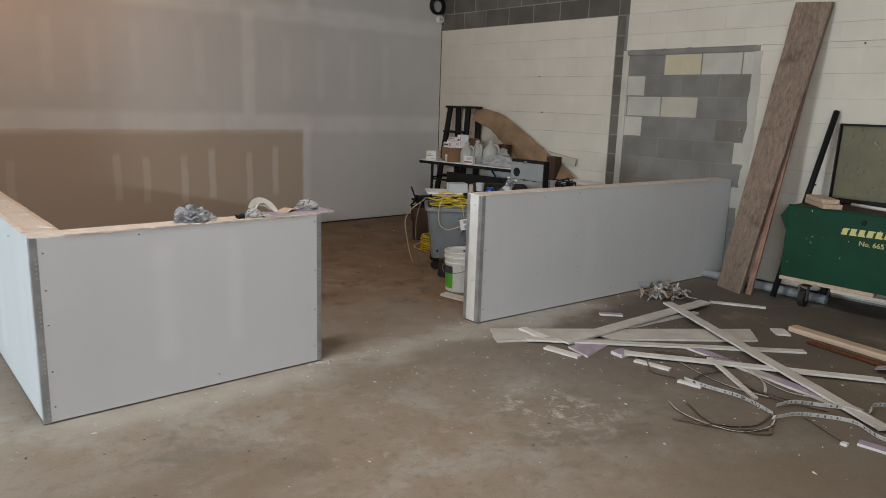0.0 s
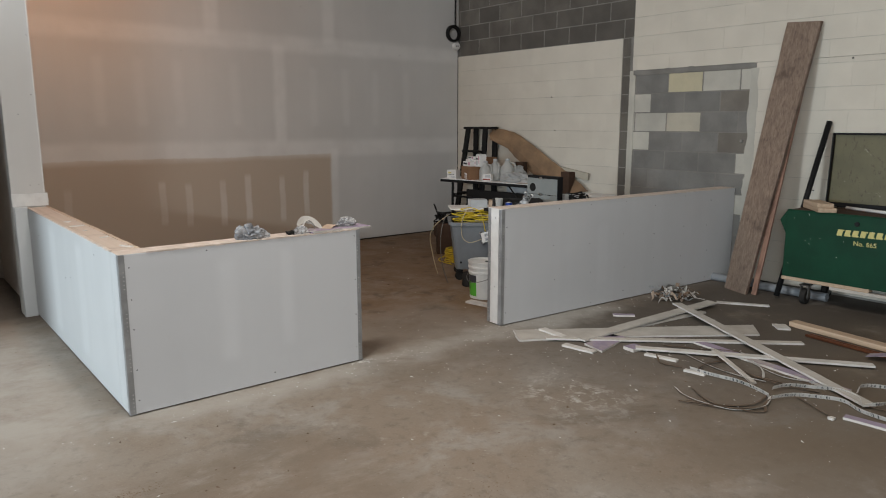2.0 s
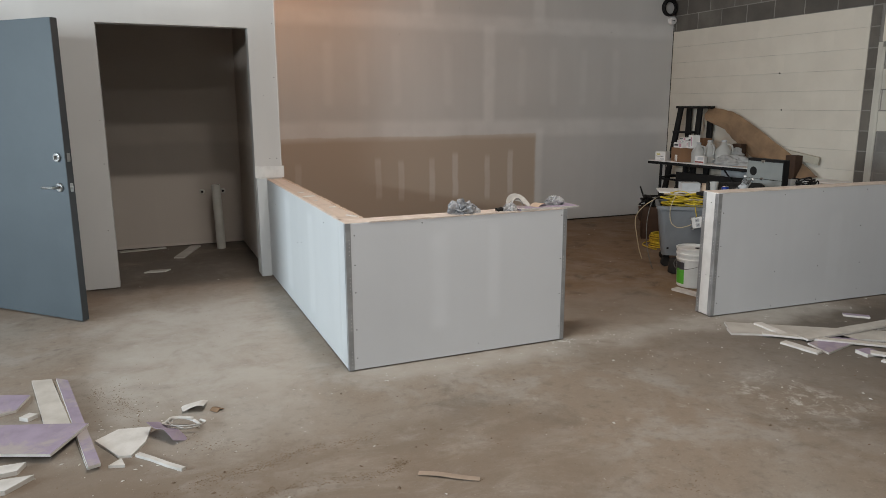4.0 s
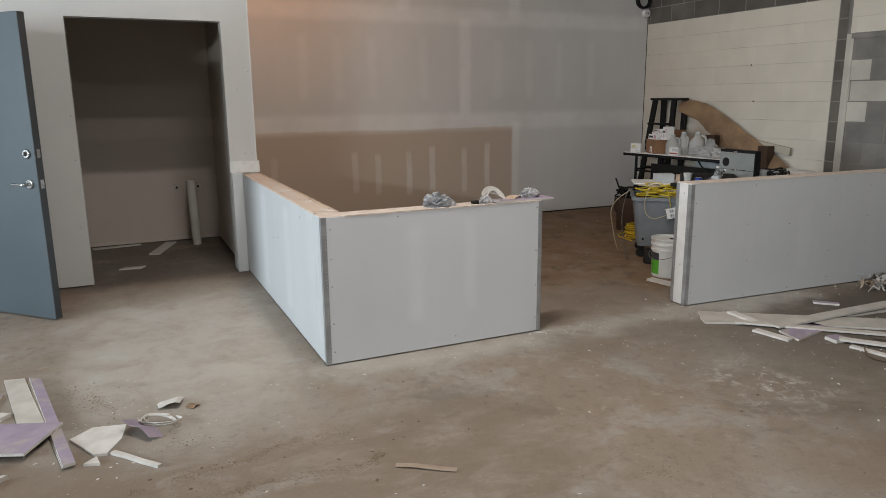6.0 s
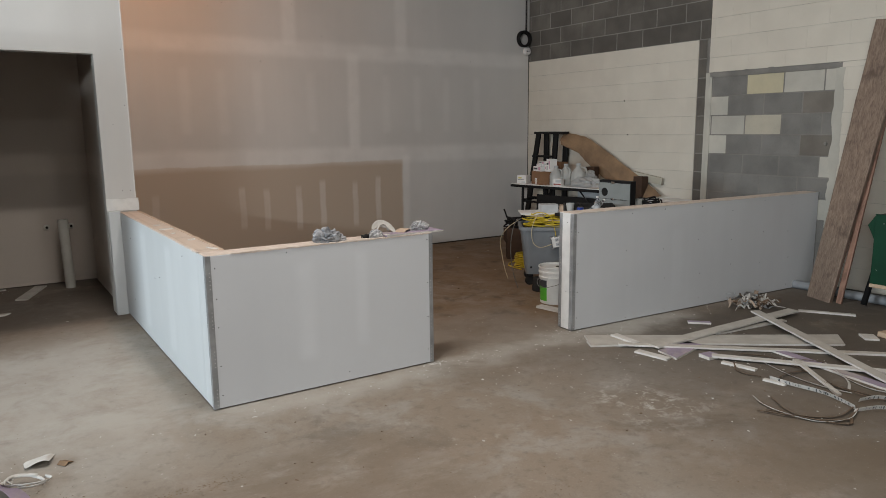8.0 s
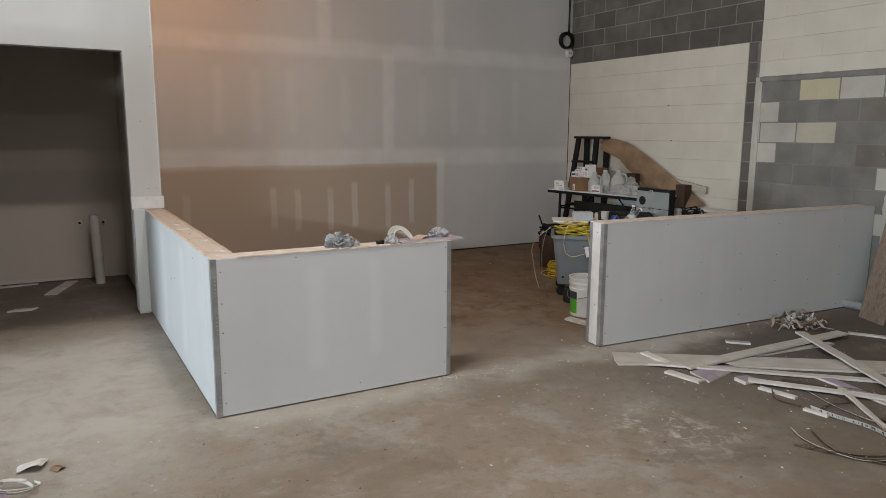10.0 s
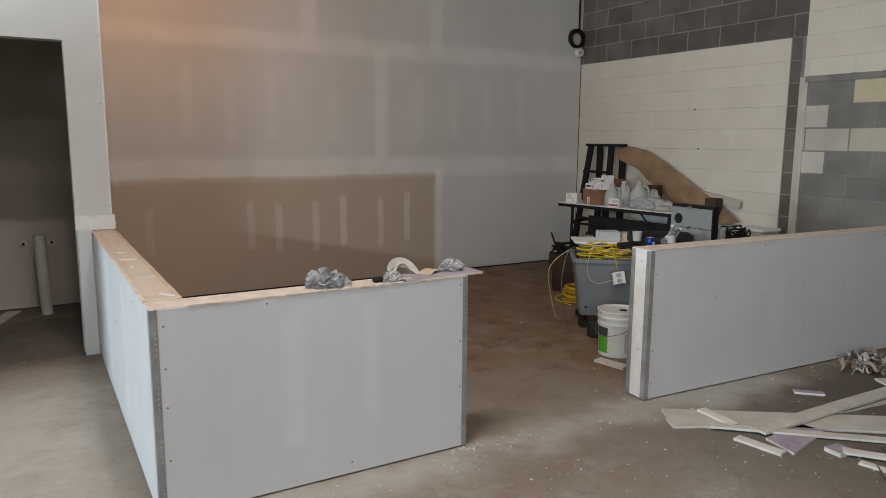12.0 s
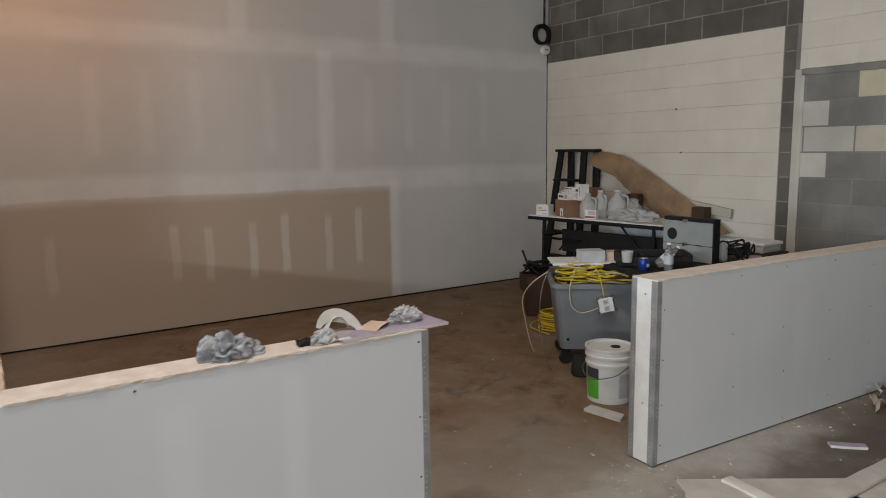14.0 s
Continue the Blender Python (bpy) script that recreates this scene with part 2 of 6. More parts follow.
NORTH_BANDS = [("h", 1.225, 0.10, 0.05, 0.9, 6.6, 0.6), ("h", 2.46, 0.09, 0.05, 0.9, 6.6, 0.55), ("h", 3.68, 0.10, 0.05, 0.9, 6.6, 0.7),
               ("v", 3.745, 0.075, 0.04, 1.30, 2.44, 0.6), ("v", 4.46, 0.05, 0.035, 0.0, 1.2, 0.5), ("v", 2.95, 0.08, 0.04, 2.5, 3.7, 0.55),
               ("v", 4.42, 0.08, 0.04, 2.5, 3.7, 0.5)]
NORTH_BANDS += [("v", x, 0.035, 0.014, lo, hi, a) for x, lo, hi, a in
                ((1.376, 0.42, 0.86, 0.18), (2.31, 0.44, 0.90, 0.32), (2.59, 0.40, 0.86, 0.28), (2.99, 0.38, 0.88, 0.36), (3.29, 0.40, 0.93, 0.38), (3.73, 0.36, 0.90, 0.38), (4.05, 0.40, 0.94, 0.42))]
NORTH_BANDS += [("v", x, 0.05, 0.04, lo, hi, 0.22) for x, lo, hi in ((1.75, 1.5, 2.2), (2.15, 1.5, 2.2), (2.55, 1.5, 2.2), (3.2, 1.5, 2.2), (4.2, 1.5, 2.2), (4.65, 1.5, 2.2), (5.1, 1.5, 2.2), (5.6, 1.5, 2.2))]
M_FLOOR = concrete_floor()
M_NORTH = drywall("drywall_taped", NORTH_BANDS, bare=(0.5, 4.41, -0.1, 1.15))
M_OPEN = drywall("drywall_primed", [("v", 0.2, 0.3, 0.1, 2.3, 4.0, 0.25), ("v", -1.0, 0.12, 0.05, 0.0, 3.5, 0.25)], base=(0.565, 0.55, 0.53))
M_LOW = drywall("drywall_low", [("v", 1.36, 0.05, 0.04, 0.2, 0.78, 0.24), ("v", 1.72, 0.04, 0.03, 0.22, 0.8, 0.24), ("v", 4.6, 0.06, 0.03, 0.2, 0.7, 0.1)], base=(0.575, 0.583, 0.598))
M_LOW_WEST = drywall("drywall_low_west", [("v", 4.6, 0.08, 0.05, 0.1, 0.8, 0.25), ("v", 5.4, 0.1, 0.05, 0.1, 0.8, 0.25)], base=(0.555, 0.565, 0.565), axis="y")
M_RECESS = drywall("drywall_recess", [("h", 1.22, 0.10, 0.04, -2, 1, 0.5), ("h", 0.02, 0.02, 0.01, -2, 1, 0.3)], base=(0.50, 0.44, 0.385))
M_PAINTED = plain("drywall_plain", (0.36, 0.35, 0.33), (0.30, 0.29, 0.28), 0.85, scale=1.5, bump=0.05)
M_BLOCK = block("grey_block", (0.225, 0.219, 0.203), (0.155, 0.150, 0.140), pits=0.8)
M_BLOCK_DARK = block("dark_block", (0.145, 0.132, 0.113), (0.092, 0.083, 0.072), vary=0.6)
M_BLOCK_WHITE = block("white_painted_block", (0.575, 0.536, 0.462), (0.53, 0.492, 0.423), 0.75, 0.22, 0.10)
M_BLOCK_PALE = block("pale_block", (0.50, 0.48, 0.42), (0.40, 0.385, 0.34), 0.85, 0.25, 0.3)
M_BLOCK_YELLOW = block("yellowish_block", (0.53, 0.475, 0.32), (0.43, 0.39, 0.28), 0.85, 0.35, 0.2)
M_BLOCK_TAN = block("tan_block", (0.47, 0.435, 0.35), (0.37, 0.345, 0.285), 0.85, 0.35, 0.2)
M_BLOCK_BROWN = block("brownish_block", (0.22, 0.20, 0.175), (0.15, 0.135, 0.115))
M_MORTAR = block("mortar", (0.225, 0.215, 0.196), (0.155, 0.148, 0.135), 0.95, 0.6, 0.0)
M_MORTAR_WHITE = block("painted_mortar", (0.55, 0.54, 0.485), (0.25, 0.242, 0.215), 0.85, 0.3, 0.0)
M_GAP = plain("shadow_gap_grime", (0.05, 0.042, 0.035), None, 0.9)
M_BEAD = plain("galvanised_bead", (0.37, 0.375, 0.38), (0.24, 0.245, 0.25), 0.42, 0.35, scale=14, bump=0.1)
M_DIMPLE = plain("bead_dimple", (0.62, 0.62, 0.62), None, 0.6)
M_SCREW = plain("black_screw", (0.03, 0.03, 0.03), None, 0.5, 0.4)
M_PLATE = plain("plate_lumber", (0.66, 0.57, 0.505), (0.50, 0.415, 0.35), 0.85, scale=14, bump=0.6)
M_PLATE_Y = wood("plate_lumber_y", (0.60, 0.50, 0.425), (0.52, 0.425, 0.35), "y", 9, 0.8, 0.5)
M_COMPOUND = plain("joint_compound", (0.72, 0.71, 0.69), (0.60, 0.59, 0.57), 0.85, scale=12, bump=0.3)
M_GYPSUM = plain("gypsum_core", (0.66, 0.62, 0.57), (0.52, 0.47, 0.41), 0.95, scale=25, bump=0.6)
M_CEIL = plain("ceiling_paint", (0.32, 0.31, 0.30), None, 0.9, scale=1.0)
M_DOOR = plain("blue_grey_door_paint", (0.056, 0.072, 0.083), (0.042, 0.056, 0.066), 0.55, scale=3, bump=0.06)


# ---- mesh helpers ----
def box_into(bm, x0, x1, y0, y1, z0, z1, m=None):
    v = [bm.verts.new((x, y, z)) for x in (x0, x1) for y in (y0, y1) for z in (z0, z1)]
    for f in ((0, 1, 3, 2), (4, 6, 7, 5), (0, 4, 5, 1), (2, 3, 7, 6), (0, 2, 6, 4), (1, 5, 7, 3)):
        bm.faces.new([v[i] for i in f])
    if m is not None:
        for q in v:
            q.co = m @ q.co
    return v


def box_bm(x0, x1, y0, y1, z0, z1, bevel=0.0, seg=1):
    bm = bmesh.new()
    box_into(bm, x0, x1, y0, y1, z0, z1)
    if bevel:
        bmesh.ops.bevel(bm, geom=bm.edges[:], offset=bevel, segments=seg, affect="EDGES", profile=0.6)
    return bm


def mesh_of(bm, material, name="mesh", smooth=False):
    bmesh.ops.recalc_face_normals(bm, faces=bm.faces[:])
    me = bpy.data.meshes.new(name)
    bm.to_mesh(me)
    bm.free()
    me.materials.append(material)
    if smooth:
        for p in me.polygons:
            p.use_smooth = True
    return me


def part(name, bm, material, parent, label="", m=None, smooth=False):
    """Link a bmesh as one mesh under a thing or a part."""
    ob = new(name, mesh_of(bm, material, name, smooth))
    ob.parent = parent
    if m is not None:
        ob.matrix_local = m
    if label:
        tagged(ob, label)
    return ob


def piece(name, me, parent, m):
    ob = new(name, me)
    ob.parent = parent
    ob.matrix_local = m
    return ob


def thing(name, m, label, category, group="", kind=""):
    ob = new(name)
    ob.empty_display_size = 0.1
    ob.matrix_world = m
    return tagged(ob, label, category, group, kind)


def solid(name, bm, material, m, label, category, group="", kind="", smooth=False):
    ob = new(name, mesh_of(bm, material, name, smooth))
    ob.matrix_world = m
    return tagged(ob, label, category, group, kind)


def cyl_bm(r0, r1, z0, z1, seg=20, bevel=0.0):
    bm = bmesh.new()
    bmesh.ops.create_cone(bm, cap_ends=True, segments=seg, radius1=r0, radius2=r1, depth=z1 - z0, matrix=Matrix.Translation((0, 0, (z0 + z1) / 2)))
    if bevel:
        rim = [e for e in bm.edges if abs(e.verts[0].co.z - e.verts[1].co.z) < 1e-6]
        bmesh.ops.bevel(bm, geom=rim, offset=bevel, segments=2, affect="EDGES", profile=0.5)
    return bm


def lathe_bm(profile, seg=28, closed=True):
    """Turn (radius, z) pairs round the z axis."""
    bm = bmesh.new()
    rings = []
    for r, z in profile:
        rings.append([bm.verts.new((r * math.cos(2 * math.pi * i / seg), r * math.sin(2 * math.pi * i / seg), z)) for i in range(seg)])
    for a, b in zip(rings, rings[1:]):
        for i in range(seg):
            bm.faces.new((a[i], a[(i + 1) % seg], b[(i + 1) % seg], b[i]))
    if closed:
        bm.faces.new(rings[0][::-1]), bm.faces.new(rings[-1])
    return bm


def tube_bm(points, r, seg=8, bm=None):
    """A round tube along points."""
    bm = bm or bmesh.new()
    pts = [Vector(p) for p in points]
    up = Vector((0.13, 0.21, 0.97))
    rings = []
    for i, p in enumerate(pts):
        d = (pts[min(i + 1, len(pts) - 1)] - pts[max(i - 1, 0)]).normalized()
        a = d.cross(up)
        if a.length < 0.1:
            a = d.cross(Vector((1, 0, 0)))
        a.normalize()
        b = d.cross(a)
        rings.append([bm.verts.new(p + r * (math.cos(2 * math.pi * k / seg) * a + math.sin(2 * math.pi * k / seg) * b)) for k in range(seg)])
    for s, t in zip(rings, rings[1:]):
        for k in range(seg):
            bm.faces.new((s[k], s[(k + 1) % seg], t[(k + 1) % seg], t[k]))
    bm.faces.new(rings[0][::-1]), bm.faces.new(rings[-1])
    return bm


def smooth_path(points, steps=6):
    """Catmull-Rom through points."""
    p = [Vector(q) for q in points]
    p = [p[0] * 2 - p[1]] + p + [p[-1] * 2 - p[-2]]
    out = []
    for a, b, c, d in zip(p, p[1:], p[2:], p[3:]):
        for k in range(steps):
            t = k / steps
            out.append(0.5 * ((2 * b) + (c - a) * t + (2 * a - 5 * b + 4 * c - d) * t * t + (3 * b - a - 3 * c + d) * t ** 3))
    return out + [p[-2]]


def ribbon_bm(points, width, thick, lean=0.0):
    """A flat strip on edge or lying, along points; lean 0 lies flat, 1 stands on edge."""
    bm = bmesh.new()
    pts = [Vector(p) for p in points]
    rings = []
    for i, p in enumerate(pts):
        d = (pts[min(i + 1, len(pts) - 1)] - pts[max(i - 1, 0)]).normalized()
        side = d.cross(Vector((0, 0, 1))).normalized()
        l = lean(i / (len(pts) - 1)) if callable(lean) else lean
        w = (side * math.cos(l * math.pi / 2) + Vector((0, 0, 1)) * math.sin(l * math.pi / 2)).normalized()
        n = d.cross(w).normalized()
        rings.append([bm.verts.new(p + w * (sx * width / 2) + n * (sy * thick / 2)) for sx, sy in ((-1, -1), (1, -1), (1, 1), (-1, 1))])
    for s, t in zip(rings, rings[1:]):
        for k in range(4):
            bm.faces.new((s[k], s[(k + 1) % 4], t[(k + 1) % 4], t[k]))
    bm.faces.new(rings[0][::-1]), bm.faces.new(rings[-1])
    return bm


I4 = Matrix.Identity(4)


def wall_box(name, label, x0, x1, y0, y1, z0, z1, material, kind="structure", category="wall"):
    return solid(name, box_bm(x0, x1, y0, y1, z0, z1), material, I4, label, category, kind=kind)


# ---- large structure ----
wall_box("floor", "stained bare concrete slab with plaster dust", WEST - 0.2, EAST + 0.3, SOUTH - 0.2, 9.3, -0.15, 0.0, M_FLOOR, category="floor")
wall_box("ceiling", "plain pale ceiling deck", WEST - 0.2, EAST + 0.3, SOUTH - 0.2, 9.3, CEIL, CEIL + 0.2, M_CEIL, category="ceiling")
wall_box("wall_north", "grey taped drywall wall with bare lower patch", 0.936, EAST, NORTH, NORTH + 0.12, 0.018, CEIL, M_NORTH)
wall_box("wall_north_base", "dark gap under the drywall", 0.936, EAST, NORTH + 0.02, NORTH + 0.12, 0.0, 0.018, M_GAP)
wall_box("wall_south", "plain painted wall", WEST, EAST, SOUTH - 0.2, SOUTH, 0, CEIL, M_PAINTED)
# west wall of the hall, with the roller door opening at its north end
bm = bmesh.new()
for y0, y1, z0, z1 in ((SOUTH - 0.2, 0.3, 0, 3.11), (SOUTH - 0.2, 0.3, 3.41, CEIL), (SOUTH - 0.2, -9.15, 3.11, 3.41), (-4.05, 0.3, 3.11, 3.41)):
    box_into(bm, WEST - 0.2, WEST, y0, y1, z0, z1)
solid("wall_west", bm, M_PAINTED, I4, "plain painted wall with a long high window slot", "wall", kind="structure")
bm = bmesh.new()
for y0, y1, z0, z1 in ((0.5, 1.8, 0, CEIL), (5.4, OPEN_Y, 0, CEIL), (1.8, 5.4, 3.3, CEIL), (1.8, 5.4, 0, 0.1)):
    box_into(bm, -7.2, -7.0, y0, y1, z0, z1)
solid("wall_roller_door", bm, M_PAINTED, I4, "plain painted wall with an open roller door", "wall", kind="structure")
wall_box("wall_jog", "plain painted wall", WEST, -7.0, 0.3, 0.5, 0, CEIL, M_PAINTED)
# wall with the doorless opening, its return towards the north wall and the recess behind it
OX0, OX1, OTOP, OTH = -0.470, 0.697, 2.157, 0.125
bm = bmesh.new()
box_into(bm, OX1, 0.928, OPEN_Y, OPEN_Y + OTH, 0.012, CEIL)
box_into(bm, OX0, OX1, OPEN_Y, OPEN_Y + OTH, OTOP, CEIL)
box_into(bm, -1.44, OX0, OPEN_Y, OPEN_Y + OTH, 0.012, CEIL)
solid("wall_opening", bm, M_OPEN, I4, "pale primed drywall wall with a doorless opening", "wall", kind="structure")
wall_box("wall_far_west", "plain painted wall", -7.0, -1.44, OPEN_Y, OPEN_Y + OTH, 0, CEIL, M_PAINTED)
wall_box("wall_return", "grey drywall return wall", 0.78, 0.936, OPEN_Y + OTH, 8.15, 0, CEIL, M_RECESS)
wall_box("wall_recess_back", "brownish taped drywall at the back of the recess", -1.6, 0.78, 8.03, 8.15, 0.012, CEIL, M_RECESS)
wall_box("wall_recess_left", "grey drywall side of the recess", -1.6, -1.48, OPEN_Y + OTH, 8.03, 0, CEIL, M_RECESS)
wall_box("ceiling_recess", "dark recess ceiling", -1.48, 0.78, OPEN_Y + OTH, 8.03, 2.75, 2.85, M_CEIL, category="ceiling")

# block wall: backing with all blocks as pieces
wall_east = wall_box("wall_east", "concrete block wall, white paint over bare grey block", EAST + 0.008, EAST + 0.2, SOUTH, 9.3, 0, CEIL, M_MORTAR)
COURSE, LONG, Z0 = 0.2032, 0.4026, 0.02
shared = {}


def block_mesh(w, h, material, proud):
    key = (round(w, 3), round(h, 3), material.name, proud)
    if key not in shared:
        bm = box_bm(-0.03, proud, -w / 2, w / 2, -h / 2, h / 2)
        front = [e for e in bm.edges if all(v.co.x > proud - 0.001 for v in e.verts)]
        if material is M_BLOCK_WHITE:
            front = [e for e in front if abs(e.verts[0].co.z - e.verts[1].co.z) < 0.001]
        bmesh.ops.bevel(bm, geom=front, offset=0.0016 if material is M_BLOCK_WHITE else 0.003, segments=1, affect="EDGES")
        shared[key] = mesh_of(bm, material, "block")
    return shared[key]


def tile_blocks(y0, y1, z0, z1, phase, pick, joint, proud=0.0, seat=0.0):
    """Running bond of blocks clipped to a field of the wall; pick gives the material of a block by course and middle."""
    first = int(math.floor((z0 - Z0 + 0.001) / COURSE))
    k = first
    while Z0 + k * COURSE < z1 - 0.004:
        lo, hi = max(z0, Z0 + k * COURSE), min(z1, Z0 + (k + 1) * COURSE)
        start = phase + (LONG / 2 if k % 2 else 0.0)
        j = math.floor((y0 - start) / LONG)
        while start + j * LONG < y1:
            a, b = max(y0, start + j * LONG), min(y1, start + (j + 1) * LONG)
            if b - a > 0.02 and hi - lo > 0.02:
                me = block_mesh(b - a - joint[0], hi - lo - joint[1], pick(k, (a + b) / 2, b - a), proud)
                piece("block", me, wall_east, Matrix.Translation((EAST + seat, (a + b) / 2, (lo + hi) / 2)) @ pose(0, 0, 0, 0, 0, 180))
            j += 1
        k += 1


def pick_patch(k, y, w):
    if k == 9:
        return M_BLOCK_YELLOW if 3.96 < y < 4.37 else (M_BLOCK_PALE if 3.45 < y < 3.96 else M_BLOCK)
    if k == 7:
        return M_BLOCK_PALE if y > 4.34 else (M_BLOCK_TAN if y > 3.95 else M_BLOCK)
    if k in (5, 3, 2) and w < 0.3 and y < 3.65:
        return M_BLOCK_PALE
    if k in (6, 8) and w < 0.3 and y > 4.5:
        return M_BLOCK_PALE
    return M_BLOCK_BROWN if y < 3.80 and k in (6, 8) else M_BLOCK


WJ, WJ2, GJ = (0.0, 0.0024), (0.0006, 0.0024), (0.011, 0.010)
tile_blocks(4.96, NORTH, Z0, Z0 + 12 * COURSE, 6.96, lambda k, y, w: M_BLOCK_WHITE, WJ, 0.003)
tile_blocks(4.815, NORTH, Z0 + 12 * COURSE, Z0 + 17 * COURSE, 6.96, lambda k, y, w: M_BLOCK_DARK, GJ)
tile_blocks(4.85, 4.96, Z0, Z0 + 12 * COURSE, 4.96 - LONG, lambda k, y, w: M_BLOCK_DARK, GJ)
tile_blocks(3.43, 4.80, Z0, Z0 + 10 * COURSE, 4.36 + LONG / 2, pick_patch, GJ, -0.003)
tile_blocks(-1.5, 4.815, Z0 + 10 * COURSE + 0.05, Z0 + 17 * COURSE, 4.36, lambda k, y, w: M_BLOCK_WHITE, WJ2, 0.003)
tile_blocks(-1.5, 3.43, Z0, Z0 + 10 * COURSE + 0.05, 4.36, lambda k, y, w: M_BLOCK_WHITE, WJ2, 0.003)
for y0, y1, z0, z1 in ((4.962, NORTH, Z0, Z0 + 12 * COURSE - 0.002), (-1.5, 4.813, 2.104, Z0 + 17 * COURSE), (-1.5, 3.428, Z0, 2.10)):
    part("painted_joints", box_bm(EAST + 0.0005, EAST + 0.008, y0, y1, z0, z1), M_MORTAR_WHITE, wall_east)
for y0, y1, z0, z1, deep in ((4.83, NORTH, Z0 + 12 * COURSE, Z0 + 17 * COURSE, 0.0022), (4.852, 4.958, Z0, Z0 + 12 * COURSE, 0.0022), (3.432, 4.798, Z0, 2.05, 0.005)):
    part("mortar_joints", box_bm(EAST + deep, EAST + 0.008, y0, y1, z0, z1), M_MORTAR, wall_east)
solid("trim", box_bm(EAST - 0.006, EAST + 0.006, 4.80, 4.85, Z0, 2.10, 0.003), M_BLOCK_PALE, I4, "white painted mortar edge beside the infilled blocks", "wall trim", kind="structure")


def smear_bm(y0, y1, z0, z1, amp, seed, upright=False):
    """A thin coat on the block wall with ragged long edges."""
    bm = bmesh.new()
    n = 60
    rows = []
    for i in range(n + 1):
        f = i / n
        w = [amp * noise.noise((f * q, seed, s)) + 0.5 * amp * noise.noise((f * 4 * q, seed, s)) for q, s in ((9, 0), (11, 7))]
        if upright:
            z = z0 + (z1 - z0) * f
            line = ((y0 + w[0], z), (y1 + w[1], z))
        else:
            y = y0 + (y1 - y0) * f
            line = ((y, z0 + w[0]), (y, z1 + w[1]))
        rows.append([bm.verts.new((EAST + d, q[0], q[1])) for d in (-0.0045, 0.006) for q in line])
    for s, t in zip(rows, rows[1:]):
        for i, j in ((0, 1), (1, 3), (3, 2), (2, 0)):
            bm.faces.new((s[i], s[j], t[j], t[i]))
    bm.faces.new((rows[0][0], rows[0][1], rows[0][3], rows[0][2])), bm.faces.new((rows[-1][0], rows[-1][1], rows[-1][3], rows[-1][2]))
    bmesh.ops.recalc_face_normals(bm, faces=bm.faces)
    return bm


solid("trim", smear_bm(3.40, 4.80, 2.052, 2.10, 0.016, 3), M_MORTAR, I4, "grey mortar smeared over the infilled blocks", "wall trim", kind="structure")
solid("trim", smear_bm(3.37, 3.455, 0.05, 2.05, 0.022, 8, True), M_BLOCK_PALE, I4, "ragged white paint edge beside the infilled blocks", "wall trim", kind="structure")
solid("trim", smear_bm(4.775, 4.825, 0.05, 2.06, 0.012, 12, True), M_BLOCK_PALE, I4, "ragged pale mortar edge beside the infilled blocks", "wall trim", kind="structure")


solid("trim", box_bm(EAST - 0.014, EAST - 0.0035, NORTH - 0.0025, NORTH - 0.0002, 0.0, 2.58), M_GAP, I4, "dark open joint between drywall and block wall", "wall trim", kind="structure")


# low drywall walls
def screw_mesh():
    return mesh_of(cyl_bm(0.0037, 0.0033, 0, 0.0016, 8), M_SCREW, "screw")


SCREW = screw_mesh()
SOUTHWARD, WESTWARD = pose(0, 0, 0, 90, 0, 0), pose(0, 0, 0, 0, -90, 0)


def bead(parent, x0, x1, y0, y1, z1, holes):
    """A strip of perforated corner bead; holes: (x, y, turn) of the line of dimples."""
    b = part("corner_bead", box_bm(x0, x1, y0, y1, 0.007, z1, 0.0008), M_BEAD, parent, "perforated galvanised corner bead")
    bm = bmesh.new()
    hx, hy, m = holes
    z, k = 0.03, 0
    while z < z1 - 0.02:
        if (k // 5) % 2 == 0:
            bmesh.ops.create_circle(bm, cap_ends=True, segments=6, radius=0.0032, matrix=Matrix.Translation((hx, hy, z)) @ m)
        z, k = z + 0.022, k + 1
    part("perforations", bm, M_DIMPLE, b)
    return b


def low_wall(name, label, x0, x1, y0, y1, z, along, front_material, side_material):
    w = thing(name, I4, label, "half wall", kind="structure")
    d = 0.013
    part("core", box_bm(x0 + d, x1 - d, y0 + d, y1 - d, 0.008, z - 0.004), M_PLATE if along == "x" else M_PLATE_Y, w, "tan lumber top plate")
    part("top_coat", box_bm(x0 + 0.001, x1 - 0.001, y0 + 0.002, y1 - 0.002, z - 0.003, z + 0.002), M_PLATE if along == "x" else M_PLATE_Y, w, "plaster-smeared tan top of the half wall")
    part("sill_gap", box_bm(x0 + 0.02, x1 - 0.02, y0 + 0.02, y1 - 0.02, 0.0, 0.008), M_GAP, w, "dark gap at the floor")
    part("drywall_panel", box_bm(x0, x1, y0, y0 + d, 0.008, z, 0.002), front_material, w)
    part("drywall_panel", box_bm(x0 + d, x1 - d, y1 - d, y1, 0.008, z, 0.002), front_material, w)
    part("drywall_panel", box_bm(x0, x0 + d, y0 + d, y1, 0.008, z, 0.002), side_material, w)
    part("drywall_panel", box_bm(x1 - d, x1, y0 + d, y1, 0.008, z, 0.002), side_material, w)
    return w


